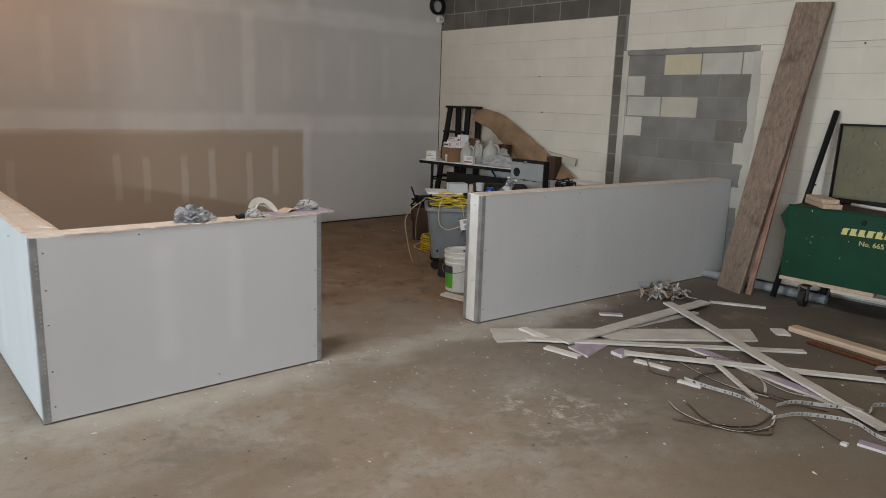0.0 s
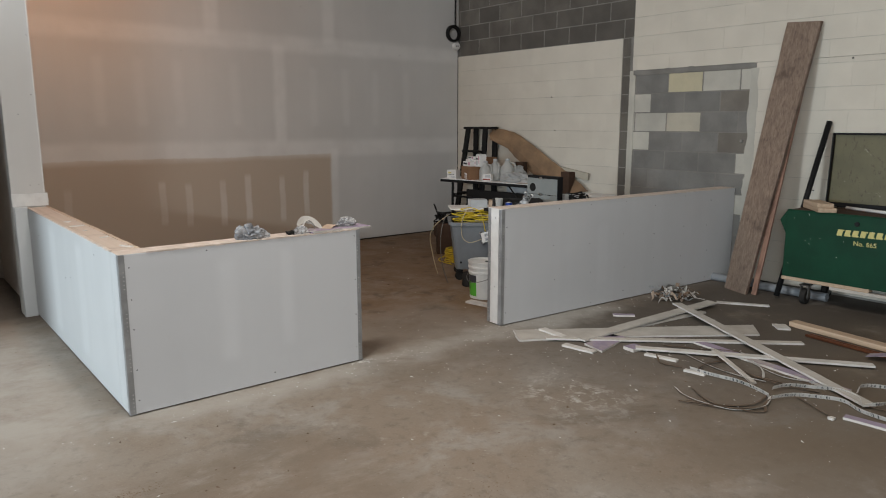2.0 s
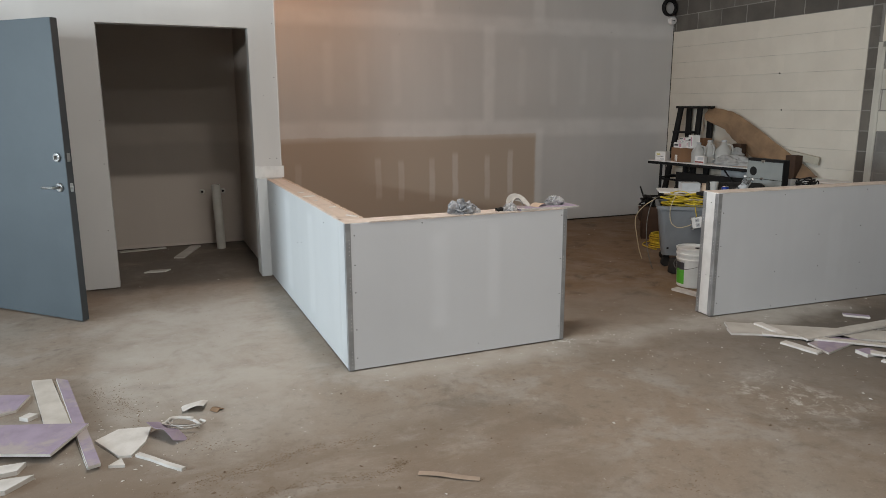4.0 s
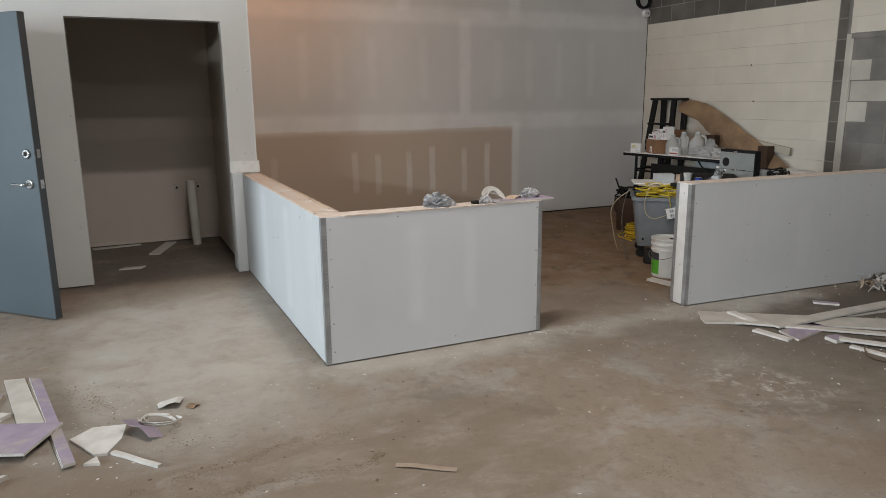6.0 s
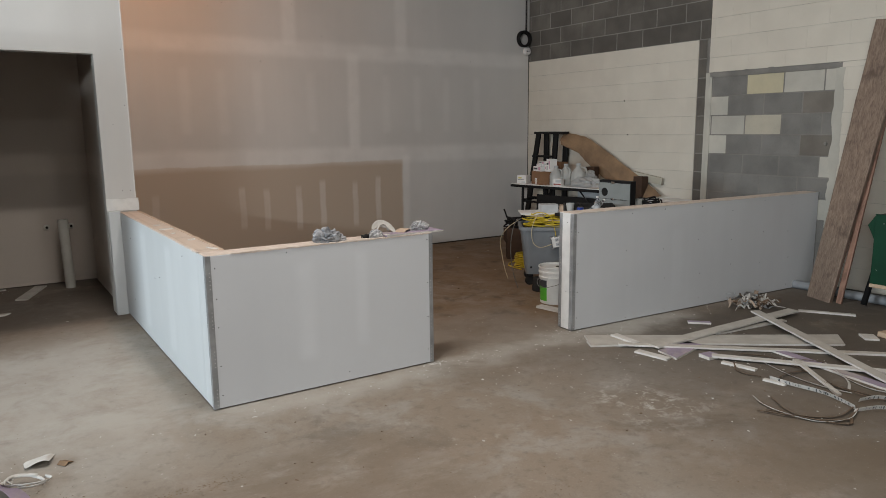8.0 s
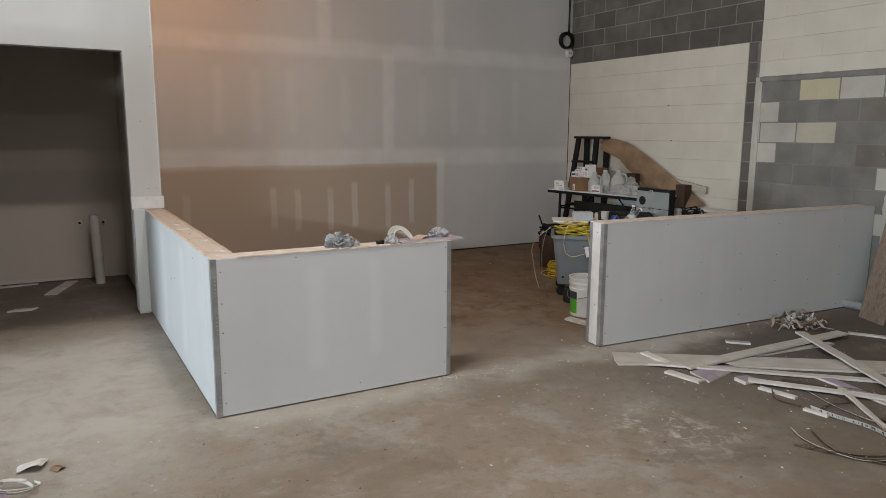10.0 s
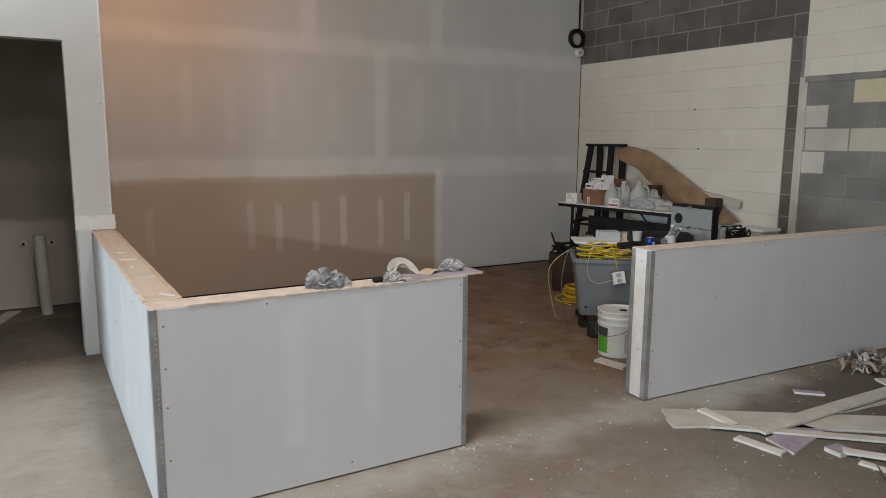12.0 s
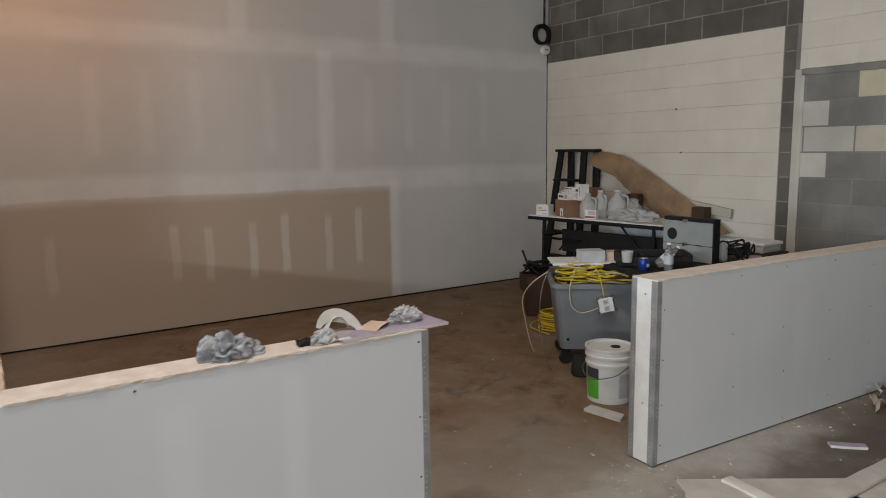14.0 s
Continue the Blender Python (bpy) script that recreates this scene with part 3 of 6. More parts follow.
AX, AY, AZ, BX, T = 0.793, 3.694, 0.870, 2.236, 0.148
arm = low_wall("wall_low_west", "knee-high to waist-high drywall half wall arm with wood top plate", AX, AX + T, AY + T, OPEN_Y, AZ, "y", M_LOW_WEST, M_LOW_WEST)
front = low_wall("wall_low_front", "waist-high grey drywall half wall with bare corner beads", AX, BX, AY, AY + T, AZ, "x", M_LOW, M_LOW_WEST)
CX, CY, CZ, CT = 3.478, 3.690, 0.902, 0.157
right = low_wall("wall_low_east", "long waist-high drywall half wall with unfinished end", CX, EAST, CY, CY + CT, CZ, "x", M_LOW, M_COMPOUND)
right.matrix_world = pose(CX, CY, 0, 0, 0, -3.1) @ pose(-CX, -CY, 0)
bead(front, AX - 0.0015, AX + 0.03, AY - 0.0015, AY, AZ, (AX + 0.02, AY - 0.002, SOUTHWARD))
bead(front, AX - 0.0015, AX, AY, AY + 0.03, AZ, (AX - 0.002, AY + 0.02, WESTWARD))
bead(front, BX - 0.028, BX + 0.0015, AY - 0.0015, AY, AZ, (BX - 0.018, AY - 0.002, SOUTHWARD))
bead(front, BX, BX + 0.0015, AY, AY + 0.03, AZ, (BX + 0.002, AY + 0.02, WESTWARD))
bead(right, CX - 0.0015, CX + 0.031, CY - 0.0015, CY, CZ - 0.004, (CX + 0.020, CY - 0.002, SOUTHWARD))
bead(right, CX - 0.0015, CX, CY, CY + 0.034, CZ - 0.004, (CX - 0.002, CY + 0.02, WESTWARD))
bead(right, CX - 0.0015, CX, CY + CT - 0.034, CY + CT, CZ - 0.004, (CX - 0.002, CY + CT - 0.02, WESTWARD))

# door leaf
HX, HY = -1.43, 6.15
door = thing("door_1", pose(HX, HY, 0.0, 0, 0, math.degrees(math.atan2(5.375 - HY, -0.69 - HX))), "open blue-grey steel door leaf with lever and deadbolt", "door", kind="structure")
LEAF = math.hypot(5.375 - HY, -0.69 - HX)
part("leaf", box_bm(0, LEAF, -0.006, 0.047, 0.012, 2.085, 0.002), M_DOOR, door)

# ---- more materials ----
def dusty(name, a, dust):
    """Board paper partly hidden by pale plaster dust."""
    n = Nodes(name)
    big, fine = n.noise(n.local, 3.2, 8, 0.7, 0.6), n.noise(n.local, 60, 4)
    c = n.mix(n.ramp(n.noise(n.local, 9, 4), 0.3, 0.7), tuple(k * 0.8 for k in a), a)
    c = n.mix(n.math("MULTIPLY", n.ramp(big, 0.46, 0.62), 0.8), c, dust)
    c = n.mix(n.math("MULTIPLY", n.random(), 0.2), c, tuple(k * 0.5 for k in a))
    n.bump(fine, 0.2, 0.003)
    return n.done(c, 0.85)


M_BOARD_PAPER = plain("drywall_scrap_paper", (0.56, 0.525, 0.475), (0.40, 0.365, 0.32), 0.85, scale=7, bump=0.2, vary=0.3)
M_PURPLE = dusty("purple_board_paper", (0.33, 0.27, 0.345), (0.40, 0.355, 0.31))
M_SCRAP_WHITE = plain("white_scrap", (0.66, 0.635, 0.60), (0.47, 0.44, 0.40), 0.85, scale=9, bump=0.25, vary=0.22)
M_STRAP = plain("printed_strapping", (0.58, 0.56, 0.53), (0.44, 0.42, 0.39), 0.6, scale=20)
M_STRAP_INK = plain("strapping_ink", (0.06, 0.06, 0.065), None, 0.6)
M_TWIG = plain("brown_strapping", (0.17, 0.11, 0.07), (0.09, 0.058, 0.035), 0.7, scale=15)
M_OLD_PLANK = wood("weathered_plank", (0.255, 0.19, 0.145), (0.145, 0.10, 0.075), "z", 60, 0.88, 0.7)
M_RED_LUMBER = wood("reddish_lumber", (0.33, 0.19, 0.135), (0.20, 0.11, 0.078), "z", 24, 0.8, 0.3)
M_PINE = wood("fresh_pine", (0.53, 0.40, 0.285), (0.41, 0.295, 0.20), "x", 20, 0.7, 0.1)
M_SPOOL = wood("reel_wood", (0.37, 0.24, 0.125), (0.20, 0.12, 0.058), "z", 24, 0.75, 0.8)
M_SPOOL_DISC = plain("worn_reel_flange", (0.29, 0.245, 0.205), (0.17, 0.135, 0.11), 0.8, scale=10, bump=0.4)
M_COPPER = plain("tarnished_copper", (0.30, 0.12, 0.06), (0.16, 0.06, 0.035), 0.45, 0.7, scale=20)
M_GREEN = plain("dark_green_enamel", (0.0025, 0.046, 0.021), (0.0015, 0.028, 0.012), 0.5, scale=4, bump=0.08)
M_YELLOW_PAINT = plain("yellow_lettering", (0.62, 0.55, 0.20), (0.42, 0.38, 0.14), 0.6, scale=30)
M_WHITE_NICK = plain("white_paint_nick", (0.65, 0.66, 0.62), None, 0.7)
M_BLACK_STEEL = plain("black_steel", (0.011, 0.011, 0.012), (0.006, 0.006, 0.006), 0.6, 0.0, scale=12)
M_BLACK_PLASTIC = plain("black_plastic", (0.014, 0.0135, 0.013), (0.008, 0.008, 0.008), 0.62, scale=12)
M_RUBBER = plain("dark_rubber", (0.028, 0.026, 0.024), (0.016, 0.015, 0.014), 0.78, scale=15)
M_CASTER = plain("dusty_steel", (0.22, 0.21, 0.19), (0.11, 0.105, 0.10), 0.5, 0.6, scale=18)
M_GREY_PVC = plain("grey_conduit", (0.27, 0.285, 0.30), (0.21, 0.22, 0.235), 0.5, scale=10)
M_WHITE_PVC = plain("white_pvc", (0.62, 0.60, 0.55), (0.50, 0.48, 0.43), 0.5, scale=6)
M_TABLE_TOP = plain("white_laminate", (0.70, 0.69, 0.66), (0.58, 0.57, 0.54), 0.45, scale=10)
M_KRAFT = plain("kraft_cardboard", (0.285, 0.18, 0.10), (0.12, 0.075, 0.045), 0.85, scale=4, bump=0.5)
M_CARTON = plain("brown_carton", (0.25, 0.135, 0.07), (0.185, 0.098, 0.05), 0.85, scale=6)
M_CARTON_DARK = plain("dark_brown_carton", (0.075, 0.045, 0.03), (0.045, 0.027, 0.019), 0.85, scale=6)
M_WHITE_CARD = plain("white_card", (0.72, 0.71, 0.69), (0.62, 0.61, 0.59), 0.6, scale=12)
M_GREY_CARD = plain("grey_card", (0.46, 0.47, 0.48), (0.38, 0.39, 0.40), 0.7, scale=12)
M_PINK = plain("pink_print", (0.55, 0.30, 0.38), None, 0.6)
M_INK = plain("dark_print", (0.05, 0.05, 0.06), None, 0.6)
M_RED_PRINT = plain("dull_red_print", (0.30, 0.07, 0.06), None, 0.6)
M_PANEL = plain("grey_enclosure_paint", (0.27, 0.29, 0.285), (0.22, 0.24, 0.235), 0.45, 0.2, scale=6, bump=0.05)
M_TOTE = plain("grey_polyethylene", (0.19, 0.205, 0.22), (0.145, 0.158, 0.17), 0.55, scale=4, bump=0.1)
M_YELLOW_CORD = plain("yellow_cord", (0.62, 0.46, 0.035), (0.48, 0.34, 0.02), 0.5, scale=14)
M_TAN_CORD = plain("tan_cord", (0.50, 0.42, 0.28), (0.40, 0.33, 0.21), 0.5, scale=14)
M_BUCKET = plain("white_bucket_plastic", (0.68, 0.68, 0.66), (0.58, 0.58, 0.56), 0.4, scale=5, bump=0.05)
M_LIME = plain("green_label", (0.10, 0.42, 0.04), (0.08, 0.34, 0.03), 0.5)
M_BLUE = plain("blue_can", (0.015, 0.05, 0.30), (0.01, 0.035, 0.22), 0.3, 0.5)
M_CHROME = plain("satin_chrome", (0.55, 0.55, 0.54), (0.42, 0.42, 0.42), 0.28, 1.0, scale=15, bump=0.03)
M_CLOTH = plain("grey_rag", (0.46, 0.465, 0.48), (0.09, 0.092, 0.10), 0.95, scale=16, bump=0.9)
M_CLOTH_WHITE = plain("white_rag", (0.66, 0.65, 0.64), (0.20, 0.195, 0.20), 0.95, scale=16, bump=0.9)
M_TAN_SCRAP = plain("tan_paper", (0.52, 0.40, 0.30), (0.42, 0.31, 0.23), 0.85, scale=8)
M_EDGE = plain("door_edge_dark", (0.045, 0.05, 0.055), None, 0.5)


def oliver():
    """Olive enamel with dark scuffs and rust flecks, for the inside of the lid."""
    n = Nodes("olive_enamel")
    c = n.mix(n.ramp(n.noise(n.local, 4, 5), 0.3, 0.7), (0.088, 0.078, 0.036), (0.118, 0.104, 0.05))
    c = n.mix(n.math("MULTIPLY", n.ramp(n.noise(n.stretch(n.local, 1, 1, 0.45), 38, 5, 0.7, 0.6), 0.57, 0.66), 0.85), c, (0.045, 0.03, 0.016))
    c = n.mix(n.math("MULTIPLY", n.ramp(n.noise(n.local, 9, 6, 0.7, 1.0), 0.66, 0.70), 0.6), c, (0.30, 0.29, 0.20))
    return n.done(c, 0.5)


def clear(name, tint, rough, amount):
    """Thin cloudy plastic: part see-through, part diffuse."""
    n = Nodes(name)
    n.put(n.bsdf.inputs["Transmission Weight"], amount)
    n.put(n.bsdf.inputs["IOR"], 1.15)
    return n.done(n.mix(n.noise(n.local, 9, 4), tuple(k * 0.85 for k in tint), tint), rough)


for m in (M_GREEN, M_BLACK_STEEL, M_BLACK_PLASTIC, M_RUBBER, M_CARTON_DARK):
    m.node_tree.nodes["Principled BSDF"].inputs["Specular IOR Level"].default_value = 0.2
M_OLIVE = oliver()
M_CLEAR = clear("clear_plastic", (0.85, 0.87, 0.88), 0.12, 0.85)
M_CLOUDY = clear("cloudy_plastic", (0.60, 0.60, 0.575), 0.4, 0.35)
M_DIRT = plain("brown_dirt", (0.225, 0.165, 0.11), (0.13, 0.09, 0.055), 0.95, scale=20)
M_DUSTY_TAN = plain("dusty_card", (0.37, 0.285, 0.22), (0.25, 0.19, 0.14), 0.9, scale=9)
M_FILM = clear("plastic_film", (0.62, 0.62, 0.61), 0.3, 0.45)


# ---- doorway leaf hardware ----
def knob_on(parent, x, z, lever):
    m = pose(x, -0.006, z, 90, 0, 0)
    rose = part("rose", cyl_bm(0.033, 0.030, 0, 0.014, 24, 0.003), M_CHROME, parent, "satin chrome rose", m)
    if lever:
        part("lever", tube_bm(smooth_path([(0, 0, 0.012), (0, 0, 0.05), (-0.02, 0, 0.058), (-0.11, 0, 0.056)], 5), 0.009, 10), M_CHROME, rose, "satin chrome lever", smooth=True)
    else:
        part("turn_piece", box_bm(-0.004, 0.004, -0.014, 0.014, 0.014, 0.03, 0.002), M_CHROME, rose)


knob_on(door, LEAF - 0.075, 0.965, True)
knob_on(door, LEAF - 0.07, 1.17, False)
part("edge_strip", box_bm(LEAF, LEAF + 0.0015, -0.004, 0.046, 0.014, 2.083), M_EDGE, door, "dark door edge")
for z in (0.965, 1.17):
    part("latch_plate", box_bm(LEAF + 0.0015, LEAF + 0.003, 0.010, 0.035, z - 0.03, z + 0.03, 0.0007), M_CHROME, door)
part("latch_bolt", box_bm(LEAF + 0.003, LEAF + 0.018, 0.016, 0.028, 0.957, 0.973, 0.002), M_CHROME, door)
for z in (0.25, 1.05, 1.85):
    part("hinge", cyl_bm(0.009, 0.009, z - 0.05, z + 0.05, 12), M_CHROME, door, m=pose(-0.006, 0.05, 0))
jamb = solid("door_frame", box_bm(-1.56, -1.445, 6.13, OPEN_Y, 0.0, 2.16, 0.004), M_DOOR, I4, "blue-grey steel door jamb", "door frame", kind="structure")


# ---- screws in the low walls, compound lip where the western arm meets the tall wall ----
def screws(parent, spots, turn):
    for x, y, z in spots:
        piece("screw", SCREW, parent, Matrix.Translation((x, y, z)) @ turn)


rnd = random.Random(4)
spots = [(x + rnd.uniform(-0.03, 0.03), CY - 0.0002, z + rnd.uniform(-0.04, 0.04)) for x in (4.05, 4.46, 4.87, 5.28, 5.69, 6.1) for z in (0.06, 0.32, 0.58, 0.84)]
screws(right, spots, SOUTHWARD)
screws(right, [(CX + 0.05, CY - 0.0002, z) for z in (0.1, 0.3, 0.52, 0.76)], SOUTHWARD)
screws(right, [(CX - 0.0002, CY + 0.07, z) for z in (0.3, 0.83)], WESTWARD)
screws(front, [(AX + 0.05, AY - 0.0002, z) for z in (0.08, 0.25, 0.47, 0.63, 0.80)], SOUTHWARD)
screws(front, [(BX - 0.04, AY - 0.0002, z) for z in (0.10, 0.32, 0.55, 0.83)], SOUTHWARD)
screws(front, [(1.25, AY - 0.0002, 0.845), (1.62, AY - 0.0002, 0.06)], SOUTHWARD)
screws(arm, [(AX - 0.0002, y, z) for y, z in ((4.9, 0.55), (5.05, 0.52), (4.2, 0.8), (5.9, 0.2), (5.9, 0.7))], WESTWARD)
wall_open = bpy.data.objects["wall_opening"]
for x, z in ((0.83, 1.05), (0.89, 1.05), (0.80, 1.6), (0.90, 1.75), (0.905, 2.2), (-0.5, 1.4), (-0.52, 0.5), (-0.5, 1.05), (0.745, 0.35), (0.745, 0.6)):
    piece("screw", SCREW, wall_open, Matrix.Translation((x, OPEN_Y - 0.0002, z)) @ SOUTHWARD)
wall_n = bpy.data.objects["wall_north"]
for x, z in ((2.6, 2.3), (3.35, 2.62), (4.05, 2.9), (4.8, 2.35), (2.05, 2.85), (3.0, 2.95), (5.5, 2.42), (2.2, 2.9)):
    piece("screw", SCREW, wall_n, Matrix.Translation((x, NORTH - 0.0002, z)) @ SOUTHWARD)


def lumpy(bm, amount, scale, seed=0.0):
    for v in bm.verts:
        v.co += Vector((noise.noise(v.co * scale + Vector((seed, 0, 0))), noise.noise(v.co * scale + Vector((0, seed + 7, 0))), noise.noise(v.co * scale + Vector((3, 0, seed))))) * amount
    return bm


def grid_box(x0, x1, y0, y1, z0, z1, step):
    """A box whose faces are cut into small squares, so that it can be made uneven."""
    bm = box_bm(x0, x1, y0, y1, z0, z1)
    for axis, lo, hi in ((0, x0, x1), (1, y0, y1), (2, z0, z1)):
        k = lo + step
        while k < hi - step * 0.3:
            no = [0, 0, 0]
            no[axis] = 1
            co = [0, 0, 0]
            co[axis] = k
            bmesh.ops.bisect_plane(bm, geom=bm.verts[:] + bm.edges[:] + bm.faces[:], plane_co=co, plane_no=no)
            k += step
    return bm


part("compound_lip", lumpy(grid_box(0.694, 0.945, OPEN_Y - 0.012, OPEN_Y - 0.001, 0.885, 0.985, 0.02), 0.004, 20), M_COMPOUND, wall_open, "rough joint compound lip")
part("corner_bead", box_bm(0.920, 0.9295, OPEN_Y - 0.0015, OPEN_Y + 0.03, 0.99, CEIL), M_COMPOUND, wall_open)
part("corner_post", box_bm(0.70, AX - 0.002, OPEN_Y - 0.05, OPEN_Y - 0.002, 0.0, 0.885, 0.004), M_LOW_WEST, wall_open)
# broken compound along the top edges, and flakes on the plates
part("compound_edge", lumpy(grid_box(AX + 0.14, BX - 0.02, AY - 0.003, AY + 0.016, AZ - 0.003, AZ + 0.005, 0.012), 0.0040, 60), M_PLATE, front, "broken gypsum edge")
part("compound_edge", lumpy(grid_box(AX - 0.002, AX + 0.014, AY + T, OPEN_Y - 0.02, AZ - 0.003, AZ + 0.005, 0.02), 0.005, 24, 3), M_PLATE, arm, "broken gypsum edge")
part("compound_edge", lumpy(grid_box(AX + T - 0.016, AX + T + 0.004, AY + T, OPEN_Y - 0.02, AZ - 0.004, AZ + 0.005, 0.025), 0.005, 18, 5), M_TAN_SCRAP, arm, "ragged inner drywall edge")
part("compound_edge", lumpy(grid_box(CX + 0.04, EAST - 0.05, CY - 0.002, CY + 0.014, CZ - 0.003, CZ + 0.003, 0.03), 0.004, 20, 9), M_GYPSUM, right, "broken gypsum edge")


def flake_bm(rx, ry, h, seed):
    r = random.Random(seed)
    bm = bmesh.new()
    k = 9
    ring = [(rx * math.cos(2 * math.pi * i / k) * r.uniform(0.6, 1.1), ry * math.sin(2 * math.pi * i / k) * r.uniform(0.6, 1.1)) for i in range(k)]
    low, high = [bm.verts.new((x, y, 0)) for x, y in ring], [bm.verts.new((x * 0.9, y * 0.9, h * r.uniform(0.6, 1.2))) for x, y in ring]
    for i in range(k):
        bm.faces.new((low[i], low[(i + 1) % k], high[(i + 1) % k], high[i]))
    bm.faces.new(low[::-1]), bm.faces.new(high)
    return bm


for i, (x, y, rx, ry) in enumerate(((0.87, 4.95, 0.05, 0.03), (0.89, 4.35, 0.045, 0.02), (0.86, 4.7, 0.02, 0.015), (0.9, 3.95, 0.06, 0.015), (0.86, 5.2, 0.03, 0.012))):
    solid("compound_flake", flake_bm(rx, ry, 0.006, i), M_SCRAP_WHITE, pose(x, y, AZ + 0.001, 0, 0, 40 * i), "dried white compound flake on the lumber plate", "debris", "flakes on the half wall")


# ---- crumpled rags and scraps on the low wall ----
def rag_bm(rx, ry, rz, seed, folds=9.0, detail=5):
    """Crumpled cloth: round lobes between sharp creases, and an uneven outline."""
    bm = bmesh.new()
    bmesh.ops.create_icosphere(bm, subdivisions=detail, radius=1.0)
    s = Vector((seed * 3.1, seed * 1.7, seed))
    for v in bm.verts:
        d = v.co.normalized()
        w = d + 0.45 * Vector((noise.noise(d * 1.7 + s), noise.noise(d * 1.9 - s), noise.noise(d * 1.5 + s * 2)))
        lobe = min(1.0, abs(noise.noise(w * folds * 0.20 + s)) * 2.6)
        crease = min(1.0, abs(noise.noise(w * folds * 0.42 + s * 2)) * 2.6)
        fine = abs(noise.noise(w * folds * 0.9 - s))
        k = 0.50 + 0.30 * lobe + 0.18 * crease + 0.08 * fine + 0.22 * noise.noise(d * 1.3 + s)
        v.co = Vector((d.x * rx * k, d.y * ry * k, max(-0.3, d.z * k) * rz + 0.3 * rz))
    return bm


def rag(label, x, y, z, rx, ry, rz, seed, material, turn=0):
    return solid("rag", rag_bm(rx, ry, rz, seed, 5.5, 6), material, pose(x, y, z, 0, 0, turn), label, "rag", "rags on the half wall", smooth=True)


rag("crumpled grey cloth rag on the half wall", 1.548, 3.768, AZ - 0.003, 0.100, 0.062, 0.072, 2, M_CLOTH)
rag("small crumpled white rag on the half wall", 1.855, 3.755, AZ - 0.002, 0.062, 0.045, 0.040, 5, M_CLOTH_WHITE, 20)
slab = solid("drywall_scrap", box_bm(-0.215, 0.215, -0.075, 0.075, 0, 0.0125, 0.002), M_PURPLE, pose(2.115, 3.775, AZ + 0.002, 0, 0.5, 2), "purple drywall offcut lying across the half wall end", "scrap")
part("gypsum_edge", box_bm(-0.214, 0.216, -0.0765, -0.0745, 0.001, 0.0115), M_SCRAP_WHITE, slab, "pale gypsum edge")
rag("crumpled grey glove-like rag on the offcut", 2.20, 3.80, AZ + 0.013, 0.085, 0.048, 0.052, 9, M_CLOTH_WHITE, 10)


def crescent_bm(r0, r1, a0, a1, thick, n=26):
    """A bent band of tape seen on its broad side, widest at the middle of its arc."""
    bm = bmesh.new()
    rows = []
    for i in range(n + 1):
        f = i / n
        a = a0 + (a1 - a0) * f
        inner = r1 - (r1 - r0) * (0.35 + 0.65 * math.sin(math.pi * f))
        back = 0.03 * math.sin(2.2 * f)
        rows.append([bm.verts.new((r * math.cos(a), y + back, r * math.sin(a))) for r in (inner, r1) for y in (0.0, thick)])
    for s, t in zip(rows, rows[1:]):
        for i, j in ((0, 1), (1, 3), (3, 2), (2, 0)):
            bm.faces.new((s[i], s[j], t[j], t[i]))
    bm.faces.new([rows[0][k] for k in (0, 1, 3, 2)]), bm.faces.new([rows[-1][k] for k in (0, 2, 3, 1)])
    return bm


solid("tape_loop", crescent_bm(0.042, 0.092, -0.15, 2.85, 0.0016), M_SCRAP_WHITE, pose(1.935, 3.765, AZ + 0.022, -22, 8, 10), "bent loop of white joint tape standing on the offcut", "tape")
solid("paper_scrap", ribbon_bm(smooth_path([(-0.05, 0, 0.012), (-0.02, 0.01, 0.045), (0.02, 0.012, 0.048), (0.05, 0.0, 0.014)], 4), 0.03, 0.0014, 0.3), M_SCRAP_WHITE, pose(1.93, 3.80, AZ + 0.014, 0, 0, 5), "curled white tape scrap inside the loop", "paper")
solid("glove_scrap", lumpy(grid_box(-0.035, 0.035, -0.02, 0.02, 0, 0.018, 0.009), 0.010, 45, 4), M_BLACK_PLASTIC, pose(1.80, 3.76, AZ + 0.003, 0, 0, -10), "black crumpled scrap beside the white rag", "scrap", smooth=True)
solid("paper_scrap", ribbon_bm([(-0.06, 0, 0.001), (-0.02, 0, 0.012), (0.02, 0, 0.016), (0.06, 0, 0.004)], 0.07, 0.0015), M_TAN_SCRAP, pose(2.08, 3.79, AZ + 0.014, 0, 0, 30), "torn tan paper scrap on the offcut", "paper")
solid("paper_scrap", ribbon_bm([(-0.04, 0, 0.002), (0, 0, 0.004), (0.05, 0, -0.016)], 0.022, 0.0015), M_SCRAP_WHITE, pose(1.93, 3.705, AZ + 0.014, 0, 0, -10), "torn white tape end hanging off the offcut", "paper")

# ---- recess: standing pipe, stubs, scraps ----
pipe = thing("waste_pipe", pose(0.50, 7.75, 0, 1.2, -1.6, 0), "white plastic drain pipe standing up from the floor", "pipe")
part("pipe_wall", lathe_bm([(0.046, 0), (0.046, 0.69), (0.040, 0.69), (0.040, 0.02)], 24), M_WHITE_PVC, pipe, smooth=False)
for x in (0.379, 0.598):
    stub = thing("pipe_stub", pose(x - 0.02, 8.03, 0.59, 90, 0, 0), "capped white water stub in the drywall", "pipe", "stubs in the recess")
    part("collar", lathe_bm([(0.014, 0), (0.030, 0.0), (0.028, 0.012), (0.014, 0.016)], 18), M_WHITE_PVC, stub)
    part("tube", cyl_bm(0.012, 0.012, 0, 0.03, 12), M_BLACK_PLASTIC, stub, "dark open tube end")


